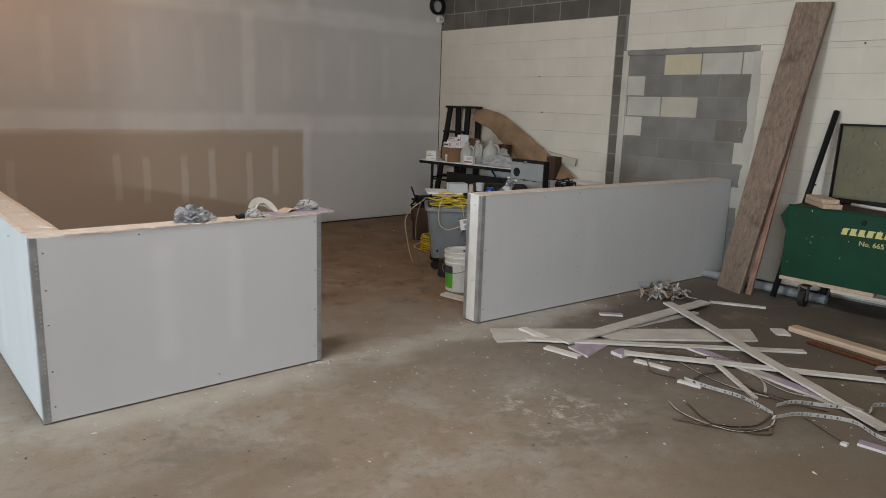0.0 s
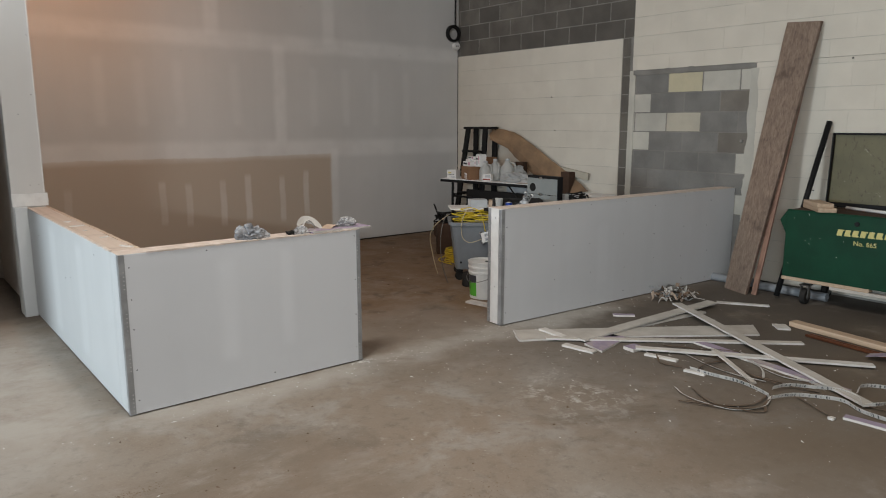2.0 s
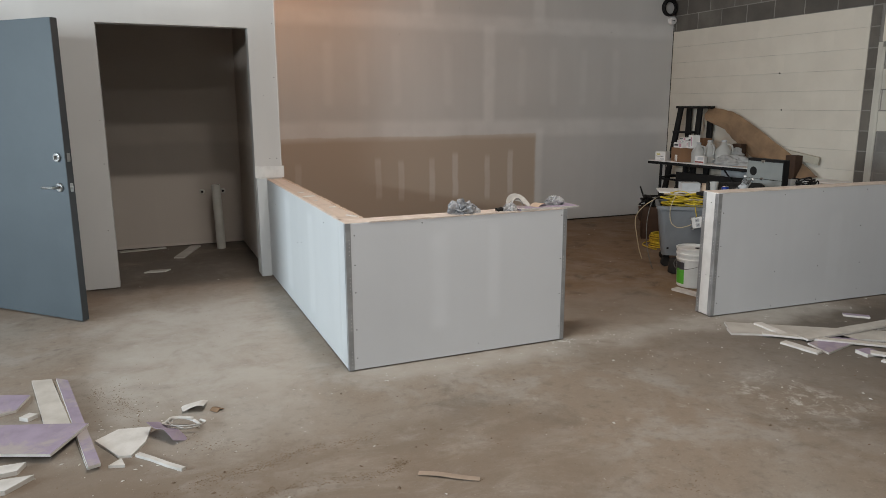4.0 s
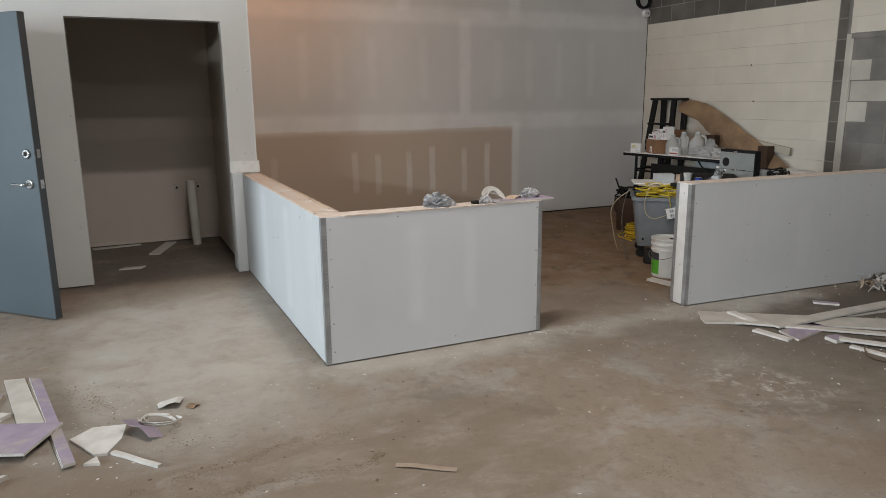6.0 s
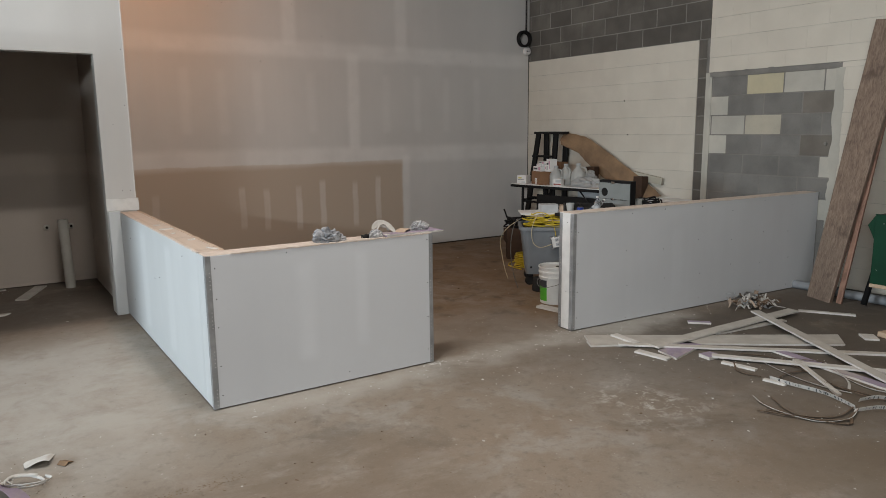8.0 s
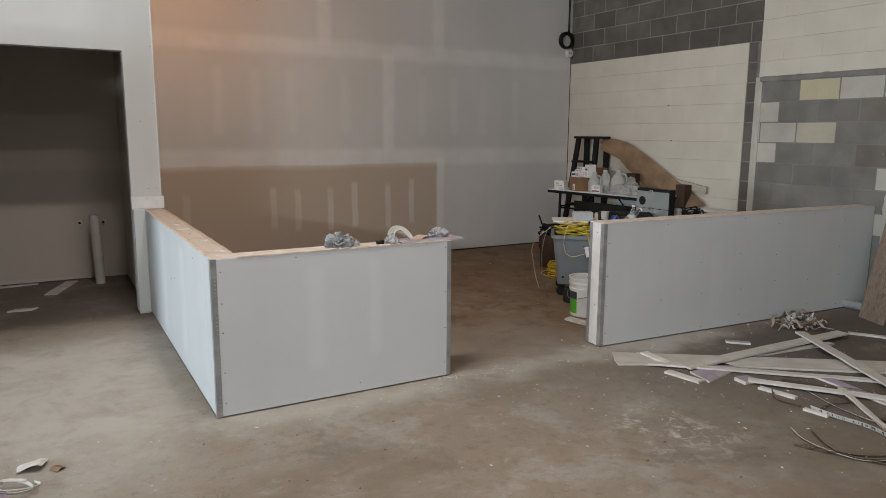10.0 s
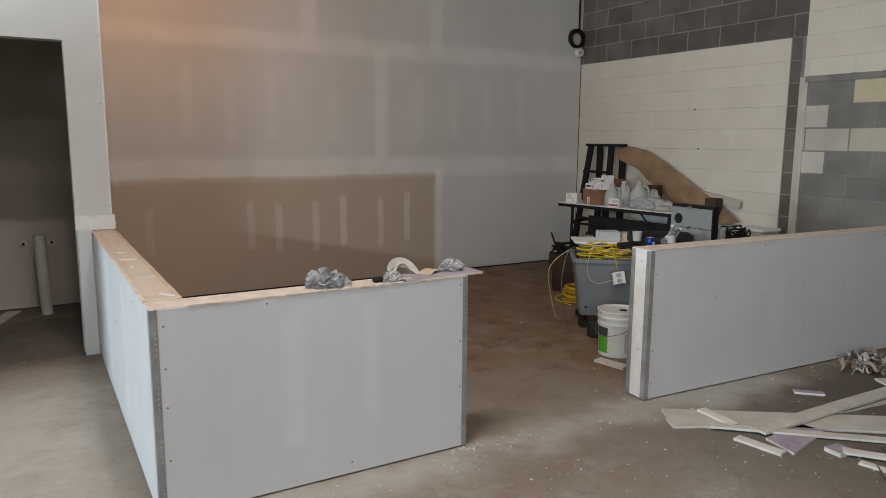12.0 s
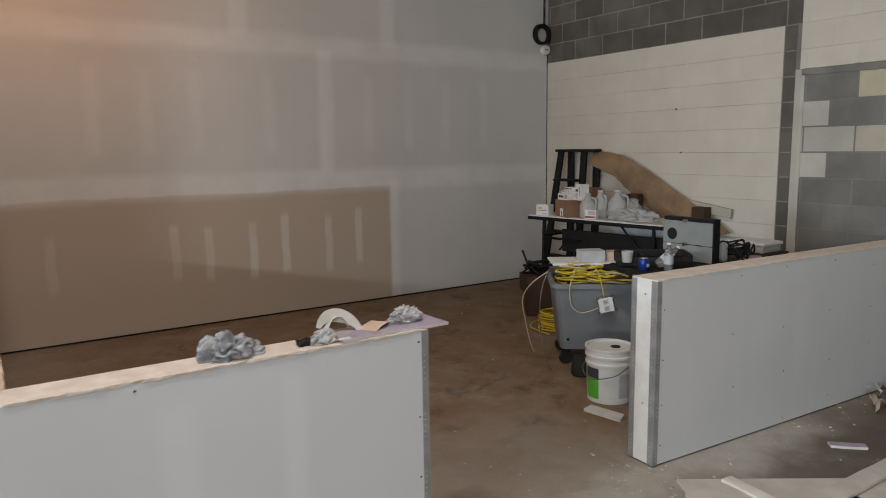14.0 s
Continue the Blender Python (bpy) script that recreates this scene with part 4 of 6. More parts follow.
def quad_scrap(label, corners, z, thick, material, name="drywall_scrap", lift=0.0, edge=True, group="drywall offcuts on the floor"):
    """A flat offcut with the given corners, gypsum edges under its paper."""
    c = Vector((sum(p[0] for p in corners) / len(corners), sum(p[1] for p in corners) / len(corners), 0))
    bm = bmesh.new()
    low = [bm.verts.new((p[0] - c.x, p[1] - c.y, 0)) for p in corners]
    high = [bm.verts.new((p[0] - c.x, p[1] - c.y, thick)) for p in corners]
    k = len(corners)
    for i in range(k):
        bm.faces.new((low[i], low[(i + 1) % k], high[(i + 1) % k], high[i]))
    bm.faces.new(low[::-1]), bm.faces.new(high)
    me = mesh_of(bm, M_SCRAP_WHITE if edge else material, name)
    me.materials.append(material)
    for p in me.polygons:
        if abs(p.normal.z) > 0.7:
            p.material_index = 1
    ob = new(name, me)
    ob.matrix_world = pose(c.x, c.y, z, lift, 0, 0)
    return tagged(ob, label, "scrap", group)


def strip_scrap(label, a, b, w, material, thick=0.013, name="drywall_strip", edge=True, group="drywall strips in the heap"):
    """A straight offcut from a to b (x, y, z of its underside), with a slightly ragged outline."""
    a, b = Vector(a), Vector(b)
    d = b - a
    l = d.length
    r = random.Random(int(1000 * (a.x + b.y)))
    n = max(3, int(l / 0.12))
    bm = bmesh.new()
    rows = []
    for i in range(n + 1):
        u = l * i / n
        e0, e1 = -w / 2 + r.uniform(-0.003, 0.003), w / 2 + r.uniform(-0.003, 0.003)
        rows.append([bm.verts.new(v) for v in ((u, e0, 0), (u, e1, 0), (u, e1, thick), (u, e0, thick))])
    for s, t in zip(rows, rows[1:]):
        for k in range(4):
            bm.faces.new((s[k], s[(k + 1) % 4], t[(k + 1) % 4], t[k]))
    bm.faces.new(rows[0][::-1]), bm.faces.new(rows[-1])
    me = mesh_of(bm, M_SCRAP_WHITE if edge else material, name)
    me.materials.append(material)
    for p in me.polygons:
        if abs(p.normal.z) > 0.7:
            p.material_index = 1
    ob = new(name, me)
    ob.matrix_world = Matrix.Translation(a) @ d.to_track_quat("X", "Z").to_matrix().to_4x4()
    return tagged(ob, label, "scrap", group)


quad_scrap("tan paper offcut leaning in the recess", [(0.0, 7.40), (0.10, 7.36), (0.30, 7.94), (0.20, 7.97)], 0.0, 0.012, M_BOARD_PAPER)
quad_scrap("small torn drywall offcut in the recess", [(-0.28, 6.82), (-0.10, 6.80), (-0.05, 6.87), (-0.22, 6.88)], 0.0, 0.012, M_BOARD_PAPER)
quad_scrap("narrow drywall offcut along the recess wall", [(-0.50, 7.9), (-0.05, 7.96), (-0.05, 8.0), (-0.52, 7.97)], 0.0, 0.012, M_BOARD_PAPER)

# ---- heap of drywall offcuts and strapping by the long low wall ----
quad_scrap("long flat drywall offcut with torn edge", [(3.46, 3.535), (3.40, 3.44), (3.375, 3.425), (3.318, 3.323), (3.47, 3.245), (3.50, 3.215), (3.60, 3.17), (3.66, 3.15), (4.785, 2.32), (4.985, 2.475)], 0.0, 0.013, M_BOARD_PAPER)
strip_scrap("long narrow pale drywall strip in the heap", (3.487, 3.225, 0.013), (4.833, 2.035, 0.0), 0.055, M_BOARD_PAPER)
strip_scrap("long pale drywall strip in the heap", (3.80, 2.69, 0.013), (4.67, 1.52, 0.013), 0.06, M_SCRAP_WHITE)
strip_scrap("wide drywall strip resting on the heap", (3.645, 3.05, 0.014), (5.30, 3.00, 0.03), 0.095, M_BOARD_PAPER)
strip_scrap("narrow drywall strip under the heap", (4.30, 3.02, 0.0), (5.05, 2.93, 0.0), 0.05, M_BOARD_PAPER)
strip_scrap("long drywall strip lying across the heap", (4.97, 3.13, 0.045), (3.95, 1.28, 0.012), 0.075, M_BOARD_PAPER)
strip_scrap("short pale drywall strip on concrete", (3.50, 3.07, 0.0), (3.54, 2.83, 0.0), 0.06, M_SCRAP_WHITE)
strip_scrap("short drywall strip on the flat offcut", (3.63, 3.40, 0.014), (3.605, 3.16, 0.014), 0.06, M_SCRAP_WHITE)
quad_scrap("purple drywall offcut under the strips", [(3.62, 2.985), (3.95, 3.0), (3.97, 2.89), (3.58, 2.80)], 0.0, 0.013, M_PURPLE)
quad_scrap("small square purple drywall offcut", [(3.76, 2.76), (3.86, 2.75), (3.86, 2.66), (3.75, 2.67)], 0.0, 0.022, M_PURPLE)
strip_scrap("tiny pale drywall strip on concrete", (3.775, 2.59, 0.0), (3.815, 2.375, 0.0), 0.04, M_SCRAP_WHITE)
strip_scrap("white drywall strip near the planks", (5.434, 3.034, 0.0), (5.66, 2.685, 0.0), 0.045, M_SCRAP_WHITE)
quad_scrap("small square drywall offcut", [(5.13, 2.40), (5.20, 2.33), (5.10, 2.24), (5.04, 2.31)], 0.0, 0.013, M_SCRAP_WHITE)
strip_scrap("purple-faced drywall strip in the heap", (4.29, 2.55, 0.0), (4.10, 1.45, 0.0), 0.075, M_PURPLE)
strip_scrap("narrow drywall strip with bent end", (4.16, 2.32, 0.015), (3.82, 1.86, 0.0), 0.03, M_BOARD_PAPER)
strip_scrap("short purple-topped drywall strip", (3.715, 1.315, 0.0), (3.74, 1.08, 0.0), 0.055, M_PURPLE)
quad_scrap("tiny white offcut on the concrete", [(3.63, 1.365), (3.655, 1.36), (3.655, 1.335), (3.63, 1.335)], 0.0, 0.014, M_SCRAP_WHITE)
strip_scrap("thin white drywall sliver on concrete", (4.84, 1.46, 0.0), (4.46, 1.00, 0.0), 0.075, M_BOARD_PAPER)
strip_scrap("short drywall sliver by the low wall", (4.40, 3.34, 0.0), (4.52, 3.22, 0.0), 0.05, M_PURPLE)
strip_scrap("short pale drywall sliver on concrete", (3.70, 2.25, 0.0), (3.72, 2.12, 0.0), 0.03, M_SCRAP_WHITE)
solid("paper_sheet", ribbon_bm(smooth_path([(-0.16, 0.02, 0.02), (-0.06, 0, 0.045), (0.03, 0, 0.055), (0.09, -0.02, 0.025), (0.16, -0.05, 0.005)], 4), 0.12, 0.003, 0.05), M_PURPLE, pose(4.90, 1.47, 0.0, 0, 0, -70), "bent purple board paper lying on the lumber", "paper")

# printed strapping and wire loops
STRAPS = ([(3.73, 2.23), (3.715, 2.08), (3.75, 1.92), (3.70, 1.78), (3.675, 1.70)],
          [(3.80, 1.74), (3.90, 1.70), (3.99, 1.61), (4.05, 1.48), (4.02, 1.36), (3.90, 1.30)],
          [(3.655, 1.672), (3.76, 1.62), (3.86, 1.53), (3.90, 1.40), (3.84, 1.28), (3.80, 1.12)],
          [(4.10, 1.40), (4.22, 1.42), (4.32, 1.33), (4.30, 1.18), (4.17, 1.11), (4.05, 1.15)],
          [(3.94, 1.30), (4.02, 1.24), (4.11, 1.24), (4.15, 1.25)])
for i, pts in enumerate(STRAPS):
    path = smooth_path([(x, y, 0.018 + 0.006 * (k % 2)) for k, (x, y) in enumerate(pts)], 6)
    strap = solid("strapping", ribbon_bm(path, 0.026, 0.0016, 0.75), M_STRAP, I4, "curled printed plastic strapping on the floor", "strapping", "strapping in the heap")
    pr = random.Random(i + 40)
    for k in range(2, len(path) - 3):
        for q in range(3):
            if pr.random() < 0.5:
                f0 = pr.uniform(0.05, 0.7)
                f1 = f0 + pr.choice((0.06, 0.1, 0.25))
                w = pr.choice((0.020, 0.012, 0.016))
                part("print_mark", ribbon_bm([path[k].lerp(path[k + 1], f0), path[k].lerp(path[k + 1], f1)], w, 0.0030, 0.75), M_STRAP_INK, strap)
WIRES = ([(3.40, 2.12), (3.33, 2.02), (3.30, 1.88), (3.36, 1.72), (3.52, 1.65), (3.67, 1.69)], [(3.225, 1.99), (3.32, 1.80), (3.44, 1.62), (3.55, 1.66), (3.66, 1.68)],
         [(3.26, 1.96), (3.38, 1.78), (3.52, 1.70), (3.72, 1.72)], [(4.10, 2.30), (3.98, 2.05), (3.90, 1.80), (3.97, 1.55)], [(4.30, 2.20), (4.08, 1.95), (3.93, 1.86)],
         [(3.95, 1.30), (3.97, 1.12), (3.98, 0.94)], [(3.80, 1.60), (3.74, 1.50), (3.66, 1.37)], [(3.74, 2.20), (3.90, 2.22), (4.05, 2.18)],
         [(3.98, 2.45), (3.90, 2.2), (3.86, 2.0), (3.88, 1.82)], [(4.16, 2.42), (4.0, 2.1), (3.92, 1.95), (3.96, 1.7)], [(4.02, 2.62), (4.1, 2.45), (4.06, 2.25)],
         [(3.99, 2.52), (4.08, 2.42), (4.2, 2.36), (4.28, 2.2)], [(4.18, 2.1), (4.05, 1.8), (4.12, 1.6)], [(3.46, 2.05), (3.36, 1.9), (3.36, 1.76), (3.5, 1.64)], [(3.80, 2.52), (3.70, 2.42), (3.72, 2.28)])
for i, pts in enumerate(WIRES):
    path = smooth_path([(x, y, 0.006 + 0.004 * ((k + i) % 3)) for k, (x, y) in enumerate(pts)], 6)
    solid("strapping", ribbon_bm(path, 0.017, 0.0018, 0.35), M_TWIG if i % 4 else M_STRAP, I4, "thin curled brown strapping on the floor", "strapping", "strapping in the heap")
r = random.Random(11)
tangle = thing("strip_tangle", pose(5.30, 3.36, 0), "tangled heap of torn metal and paper strips", "debris")
for i in range(60):
    a, l = r.uniform(0, 6.28), r.uniform(0.06, 0.24)
    x, y, z = r.gauss(0, 0.10), r.gauss(0, 0.08), r.uniform(0.006, 0.075)
    pts = [(x + math.cos(a + k * r.uniform(-0.4, 0.4)) * l * (k / 4 - 0.5), y + math.sin(a + k * 0.15) * l * (k / 4 - 0.5), max(0.006, z + r.uniform(-0.03, 0.03))) for k in range(5)]
    part("strip", ribbon_bm(smooth_path(pts, 3), r.choice((0.016, 0.024, 0.034)), 0.0016, r.uniform(0, 0.8)), (M_STRAP, M_TWIG, M_GREY_CARD, M_STRAP, M_DUSTY_TAN, M_SCRAP_WHITE, M_CASTER)[i % 7], tangle)

# lumber and copper pipes lying on the floor
def beam(name, label, a, b, w, h, material, category="lumber", group="", bevel=0.003):
    a, b = Vector(a), Vector(b)
    m = Matrix.Translation(a) @ (b - a).to_track_quat("X", "Z").to_matrix().to_4x4()
    return solid(name, box_bm(0, (b - a).length, -w / 2, w / 2, 0, h, bevel), material, m, label, category, group)


beam("lumber", "length of fresh pine framing lumber on the floor", (5.25, 2.30, 0.0), (4.95, 0.55, 0.0), 0.089, 0.038, M_PINE)
for k in (0, 1):
    solid("copper_pipe", tube_bm([(5.06 - 0.03 * k, 2.08 + 0.02 * k, 0.0115), (4.80 - 0.03 * k, 0.45, 0.0115)], 0.0115, 10), M_COPPER, I4, "tarnished copper pipe on the floor beside the lumber", "pipe", "copper pipes", smooth=True)

# ---- leaning planks and pole, conduit on the floor ----
def loft(a0, a1, b0, b1, thick, cuts=14, wobble=0.006, seed=1):
    """A board from foot edge a0-a1 to head edge b0-b1, thick towards +x, with worn edges."""
    a0, a1, b0, b1 = map(Vector, (a0, a1, b0, b1))
    bm = bmesh.new()
    rows = []
    t = Vector((thick, 0, 0))
    for i in range(cuts + 1):
        f = i / cuts
        p, q = a0.lerp(b0, f), a1.lerp(b1, f)
        e = (q - p).normalized()
        p, q = p + e * wobble * noise.noise((seed, f * 9, 0)), q + e * wobble * noise.noise((seed + 5, f * 9, 0))
        rows.append([bm.verts.new(v) for v in (p, p + e * 0.008 - t * 0.12, q - e * 0.008 - t * 0.12, q, q + t, p + t)])
    for s, u in zip(rows, rows[1:]):
        for k in range(6):
            bm.faces.new((s[k], s[(k + 1) % 6], u[(k + 1) % 6], u[k]))
    bm.faces.new(rows[0][::-1]), bm.faces.new(rows[-1])
    return bm


solid("scaffold_plank", loft((6.03, 3.30, 0.0), (5.91, 3.03, 0.0), (6.455, 3.115, 2.43), (6.445, 2.815, 2.41), 0.045), M_OLD_PLANK, I4, "weathered wide scaffold plank leaning on the block wall", "plank")
solid("leaning_lumber", loft((5.975, 3.01, 0.0), (5.955, 2.955, 0.0), (6.495, 2.93, 2.30), (6.495, 2.87, 2.30), 0.022, seed=4), M_RED_LUMBER, I4, "reddish lumber leaning beside the scaffold plank", "plank")
solid("black_pole", tube_bm([(5.985, 2.785, 0.024), (6.478, 2.678, 1.547)], 0.024, 14), M_BLACK_STEEL, I4, "black steel pole leaning on the block wall", "pole", smooth=True)
for y0, y1, x in ((3.62, 3.34, 6.235), (3.10, 2.70, 6.21)):
    solid("conduit", lathe_bm([(0.038, 0), (0.038, y0 - y1 + 0.25), (0.032, y0 - y1 + 0.25), (0.032, 0.02)], 18), M_GREY_PVC, pose(x, y0, 0.038, 90, 0, 0), "grey plastic conduit lying by the block wall", "pipe", "conduits", smooth=False)

# ---- green job-site box ----
box = thing("job_box", pose(5.95, 2.735, 0.0), "dark green steel job-site tool box with open olive lid", "tool box")
BL, BD, B0, B1 = 1.24, 0.50, 0.225, 0.795
for nm, x0, x1, y0, y1, z0, z1 in (("front_panel", 0, 0.012, -BL, 0, B0, B1), ("back_panel", BD - 0.012, BD, -BL, 0, B0, B1), ("side_panel", 0.012, BD - 0.012, -0.012, 0, B0, B1),
                                   ("side_panel", 0.012, BD - 0.012, -BL, -BL + 0.012, B0, B1), ("bottom_panel", 0.012, BD - 0.012, -BL + 0.012, -0.012, B0, B0 + 0.01)):
    part(nm, box_bm(x0, x1, y0, y1, z0, z1, 0.0015), M_GREEN, box)
part("rim", box_bm(-0.004, 0.02, -BL - 0.002, 0.002, B1, B1 + 0.012, 0.003), M_GREEN, box)
lid = part("lid", box_bm(-0.008, 0.0, -BL, 0, 0, 0.60, 0.002), M_OLIVE, box, "olive inside of the open lid", pose(0.485, 0.0 - 0.12, 0.845, 0, 2.5, 0))
part("lid_flange", box_bm(-0.05, -0.008, -0.012, 0.0, 0, 0.60, 0.002), M_BLACK_STEEL, lid, "dark lid flange")
part("lid_flange", box_bm(-0.045, -0.008, -BL, 0, 0.588, 0.604, 0.002), M_BLACK_STEEL, lid, "dark lid flange")
part("hinge", box_bm(-0.03, 0.012, -BL, 0, -0.035, 0.004, 0.003), M_BLACK_STEEL, lid, "dark piano hinge")
latch = part("latch", box_bm(-0.11, 0.02, -0.62, -0.49, 0.625, 0.635, 0.003), M_BLACK_STEEL, lid, "black latch bracket")
part("latch_plate", box_bm(-0.03, -0.009, -0.60, -0.51, 0.56, 0.628, 0.003), M_BLACK_STEEL, latch)
for y in (-0.60, -0.555, -0.51):
    part("latch_prong", box_bm(-0.045, -0.02, y - 0.012, y + 0.012, 0.51, 0.57, 0.006), M_BLACK_STEEL, latch)
bm = bmesh.new()
v = [bm.verts.new(p) for p in ((0.0, 0, B1), (0.0, 0.055, 0.71), (0.0, 0, 0.60), (0.10, 0, B1), (0.10, 0.055, 0.71), (0.10, 0, 0.60))]
for f in ((0, 1, 2), (3, 5, 4), (0, 3, 4, 1), (1, 4, 5, 2), (0, 2, 5, 3)):
    bm.faces.new([v[i] for i in f])
part("side_handle", bm, M_GREEN, box, "bent-out green side flap")
part("skid", box_bm(-0.01, 0.06, -0.70, 0.0, 0.195, B0, 0.003), M_PINE, box, "pine skid board")
part("skid", box_bm(-0.012, 0.06, -BL, -0.40, 0.168, 0.195, 0.003), M_BOARD_PAPER, box, "white-edged skid board")
part("skid", box_bm(BD - 0.08, BD, -BL, 0.0, 0.168, B0, 0.003), M_PINE, box)
for x, y in ((0.05, -0.19), (0.40, -0.22), (0.05, -1.12), (0.42, -1.12)):
    c = part("caster", box_bm(x - 0.05, x + 0.05, y - 0.04, y + 0.04, 0.163, 0.169 if x < 0.2 else 0.168, 0.002), M_CASTER, box, "dusty swivel caster")
    part("fork", box_bm(x - 0.035, x + 0.01, y + 0.028, y + 0.036, 0.055, 0.163, 0.003), M_CASTER, c)
    part("fork", box_bm(x - 0.035, x + 0.01, y - 0.036, y - 0.028, 0.055, 0.163, 0.003), M_CASTER, c)
    part("wheel", cyl_bm(0.066, 0.066, -0.024, 0.024, 24, 0.008), M_RUBBER, c, m=pose(x - 0.01, y, 0.067, 90, 0, 0))
    part("hub", cyl_bm(0.026, 0.026, -0.027, 0.027, 16), M_CASTER, c, m=pose(x - 0.01, y, 0.067, 90, 0, 0))


def text_part(words, size, parent, m, material, shear=0.0):
    cu = bpy.data.curves.new("lettering", "FONT")
    cu.body, cu.size, cu.extrude, cu.shear, cu.offset = words, size, 0.0004, shear, 0.0004
    tmp = bpy.data.objects.new("lettering", cu)
    scene.collection.objects.link(tmp)
    bpy.context.view_layer.update()
    me = bpy.data.meshes.new_from_object(tmp.evaluated_get(bpy.context.evaluated_depsgraph_get()))
    bpy.data.objects.remove(tmp)
    me.materials.clear()
    me.materials.append(material)
    ob = new("lettering", me)
    ob.parent = parent
    ob.matrix_local = m
    return tagged(ob, "yellow lettering" if material == M_YELLOW_PAINT else "")


FACE_W = pose(0, 0, 0, 90, 0, -90)          # letters on a face that looks west, reading towards -y
text_part("No. 665", 0.052, box, Matrix.Translation((-0.002, -0.545, 0.562)) @ FACE_W, M_YELLOW_PAINT)
for k in range(8):                             # the maker's name as plain slanted bars
    y = -0.412 - 0.0585 * k
    bm = box_bm(0, 0.040, -0.0006, 0.0, 0, 0.052)
    box_into(bm, 0.040, 0.049, -0.0006, 0.0, 0.0, 0.012) if k % 3 else box_into(bm, 0.040, 0.049, -0.0006, 0.0, 0.04, 0.052)
    for q in bm.verts:
        q.co.x += q.co.z * 0.22
    part("name_bar", bm, M_YELLOW_PAINT, box, "", Matrix.Translation((-0.0005, y, 0.628 + 0.001 * k)) @ pose(0, 0, 0, 0, 0, -90))
r = random.Random(3)
for i in range(16):
    part("paint_nick", flake_bm(r.uniform(0.0015, 0.004), r.uniform(0.002, 0.009), 0.0006, i), M_WHITE_NICK, box, "", Matrix.Translation((0.0, r.uniform(-1.1, -0.03), r.uniform(0.30, 0.78))) @ WESTWARD @ pose(0, 0, 0, 0, 0, r.uniform(0, 180)))
part("lock_boss", cyl_bm(0.02, 0.018, 0, 0.008, 16), M_BLACK_STEEL, box, "dark round lock", pose(0, -0.56, 0.735) @ WESTWARD)
beam("wood_offcut", "short pine board offcut on the tool box rim", (6.23, 2.66, 0.808), (5.93, 2.40, 0.808), 0.14, 0.036, M_PINE, "wood offcut", "wood offcuts on the tool box")
beam("wood_offcut", "short pine board offcut stacked on another", (6.20, 2.65, 0.845), (5.945, 2.425, 0.845), 0.13, 0.034, M_PINE, "wood offcut", "wood offcuts on the tool box")
solid("paper_roll", tube_bm([(6.30, 2.40, 0.822), (6.05, 1.70, 0.822)], 0.014, 10), M_WHITE_CARD, I4, "thin white rolled tube lying in the open box", "tube", smooth=True)
part("tray", box_bm(0.03, BD - 0.03, -BL + 0.02, -0.02, 0.765, 0.806, 0.004), M_CARTON_DARK, box, "dark till tray inside the box")

# ---- cable reel ----
reel = thing("cable_reel", pose(5.61, 1.27, 0.0), "wooden cable reel standing on its flange", "cable reel")
part("flange", cyl_bm(0.40, 0.40, 0.0, 0.03, 40, 0.004), M_SPOOL_DISC, reel, "worn wooden bottom flange")
part("flange", cyl_bm(0.40, 0.40, 0.555, 0.59, 40, 0.004), M_SPOOL_DISC, reel, "worn wooden top flange")
for k in range(10):
    a = 2 * math.pi * k / 10
    part("stave", box_bm(-0.078, 0.078, -0.012, 0.012, 0.03, 0.555, 0.004), M_SPOOL, reel, "", pose(0.25 * math.cos(a), 0.25 * math.sin(a), 0, 0, 0, math.degrees(a) + 90))
part("hub_ring", lathe_bm([(0.05, 0.59), (0.09, 0.59), (0.09, 0.596), (0.05, 0.596)], 24), M_CASTER, reel)
quad_scrap("white paper scrap on the cable reel", [(5.50, 1.35), (5.62, 1.38), (5.66, 1.30), (5.52, 1.28)], 0.596, 0.004, M_WHITE_CARD, name="paper_scrap", group="papers")

# ---- folding table by the block wall and what stands on it ----
TZ = 0.828
TA = math.degrees(math.atan2(5.62 - 7.15, 5.80 - 5.60))
table_m = pose(5.645, 7.11, 0, 0, 0, TA)          # local x along the front edge, local y towards the block wall
table = thing("folding_table", table_m, "white-topped folding table with black steel legs, crowded", "table")
TL, TD = 1.545, 0.56
part("tabletop", box_bm(0, TL, 0, TD, TZ - 0.012, TZ, 0.003), M_TABLE_TOP, table)
part("edge_band", box_bm(-0.004, TL + 0.004, -0.006, TD + 0.004, TZ - 0.045, TZ - 0.012, 0.004), M_BLACK_STEEL, table, "black table edge")
for x in (0.16, TL - 0.12):
    for y in (0.06, TD - 0.06):
        part("leg", tube_bm([(x, y, TZ - 0.045), (x - 0.01, y, 0.012)], 0.017, 10), M_BLACK_STEEL, table)
    part("cross_bar", tube_bm([(x, 0.06, 0.14), (x, TD - 0.06, 0.14)], 0.011, 8), M_BLACK_STEEL, table)
    part("cross_bar", tube_bm([(x, 0.06, 0.62), (x, TD - 0.06, 0.62)], 0.011, 8), M_BLACK_STEEL, table)
part("brace", tube_bm([(0.18, 0.28, 0.45), (0.5, 0.28, TZ - 0.05)], 0.010, 8), M_BLACK_STEEL, table)
part("brace", tube_bm([(TL - 0.14, 0.05, 0.45), (TL - 0.45, 0.05, TZ - 0.05)], 0.010, 8), M_BLACK_STEEL, table)
part("brace", tube_bm([(0.15, 0.07, 0.60), (0.60, 0.07, 0.60)], 0.012, 8), M_BLACK_STEEL, table)
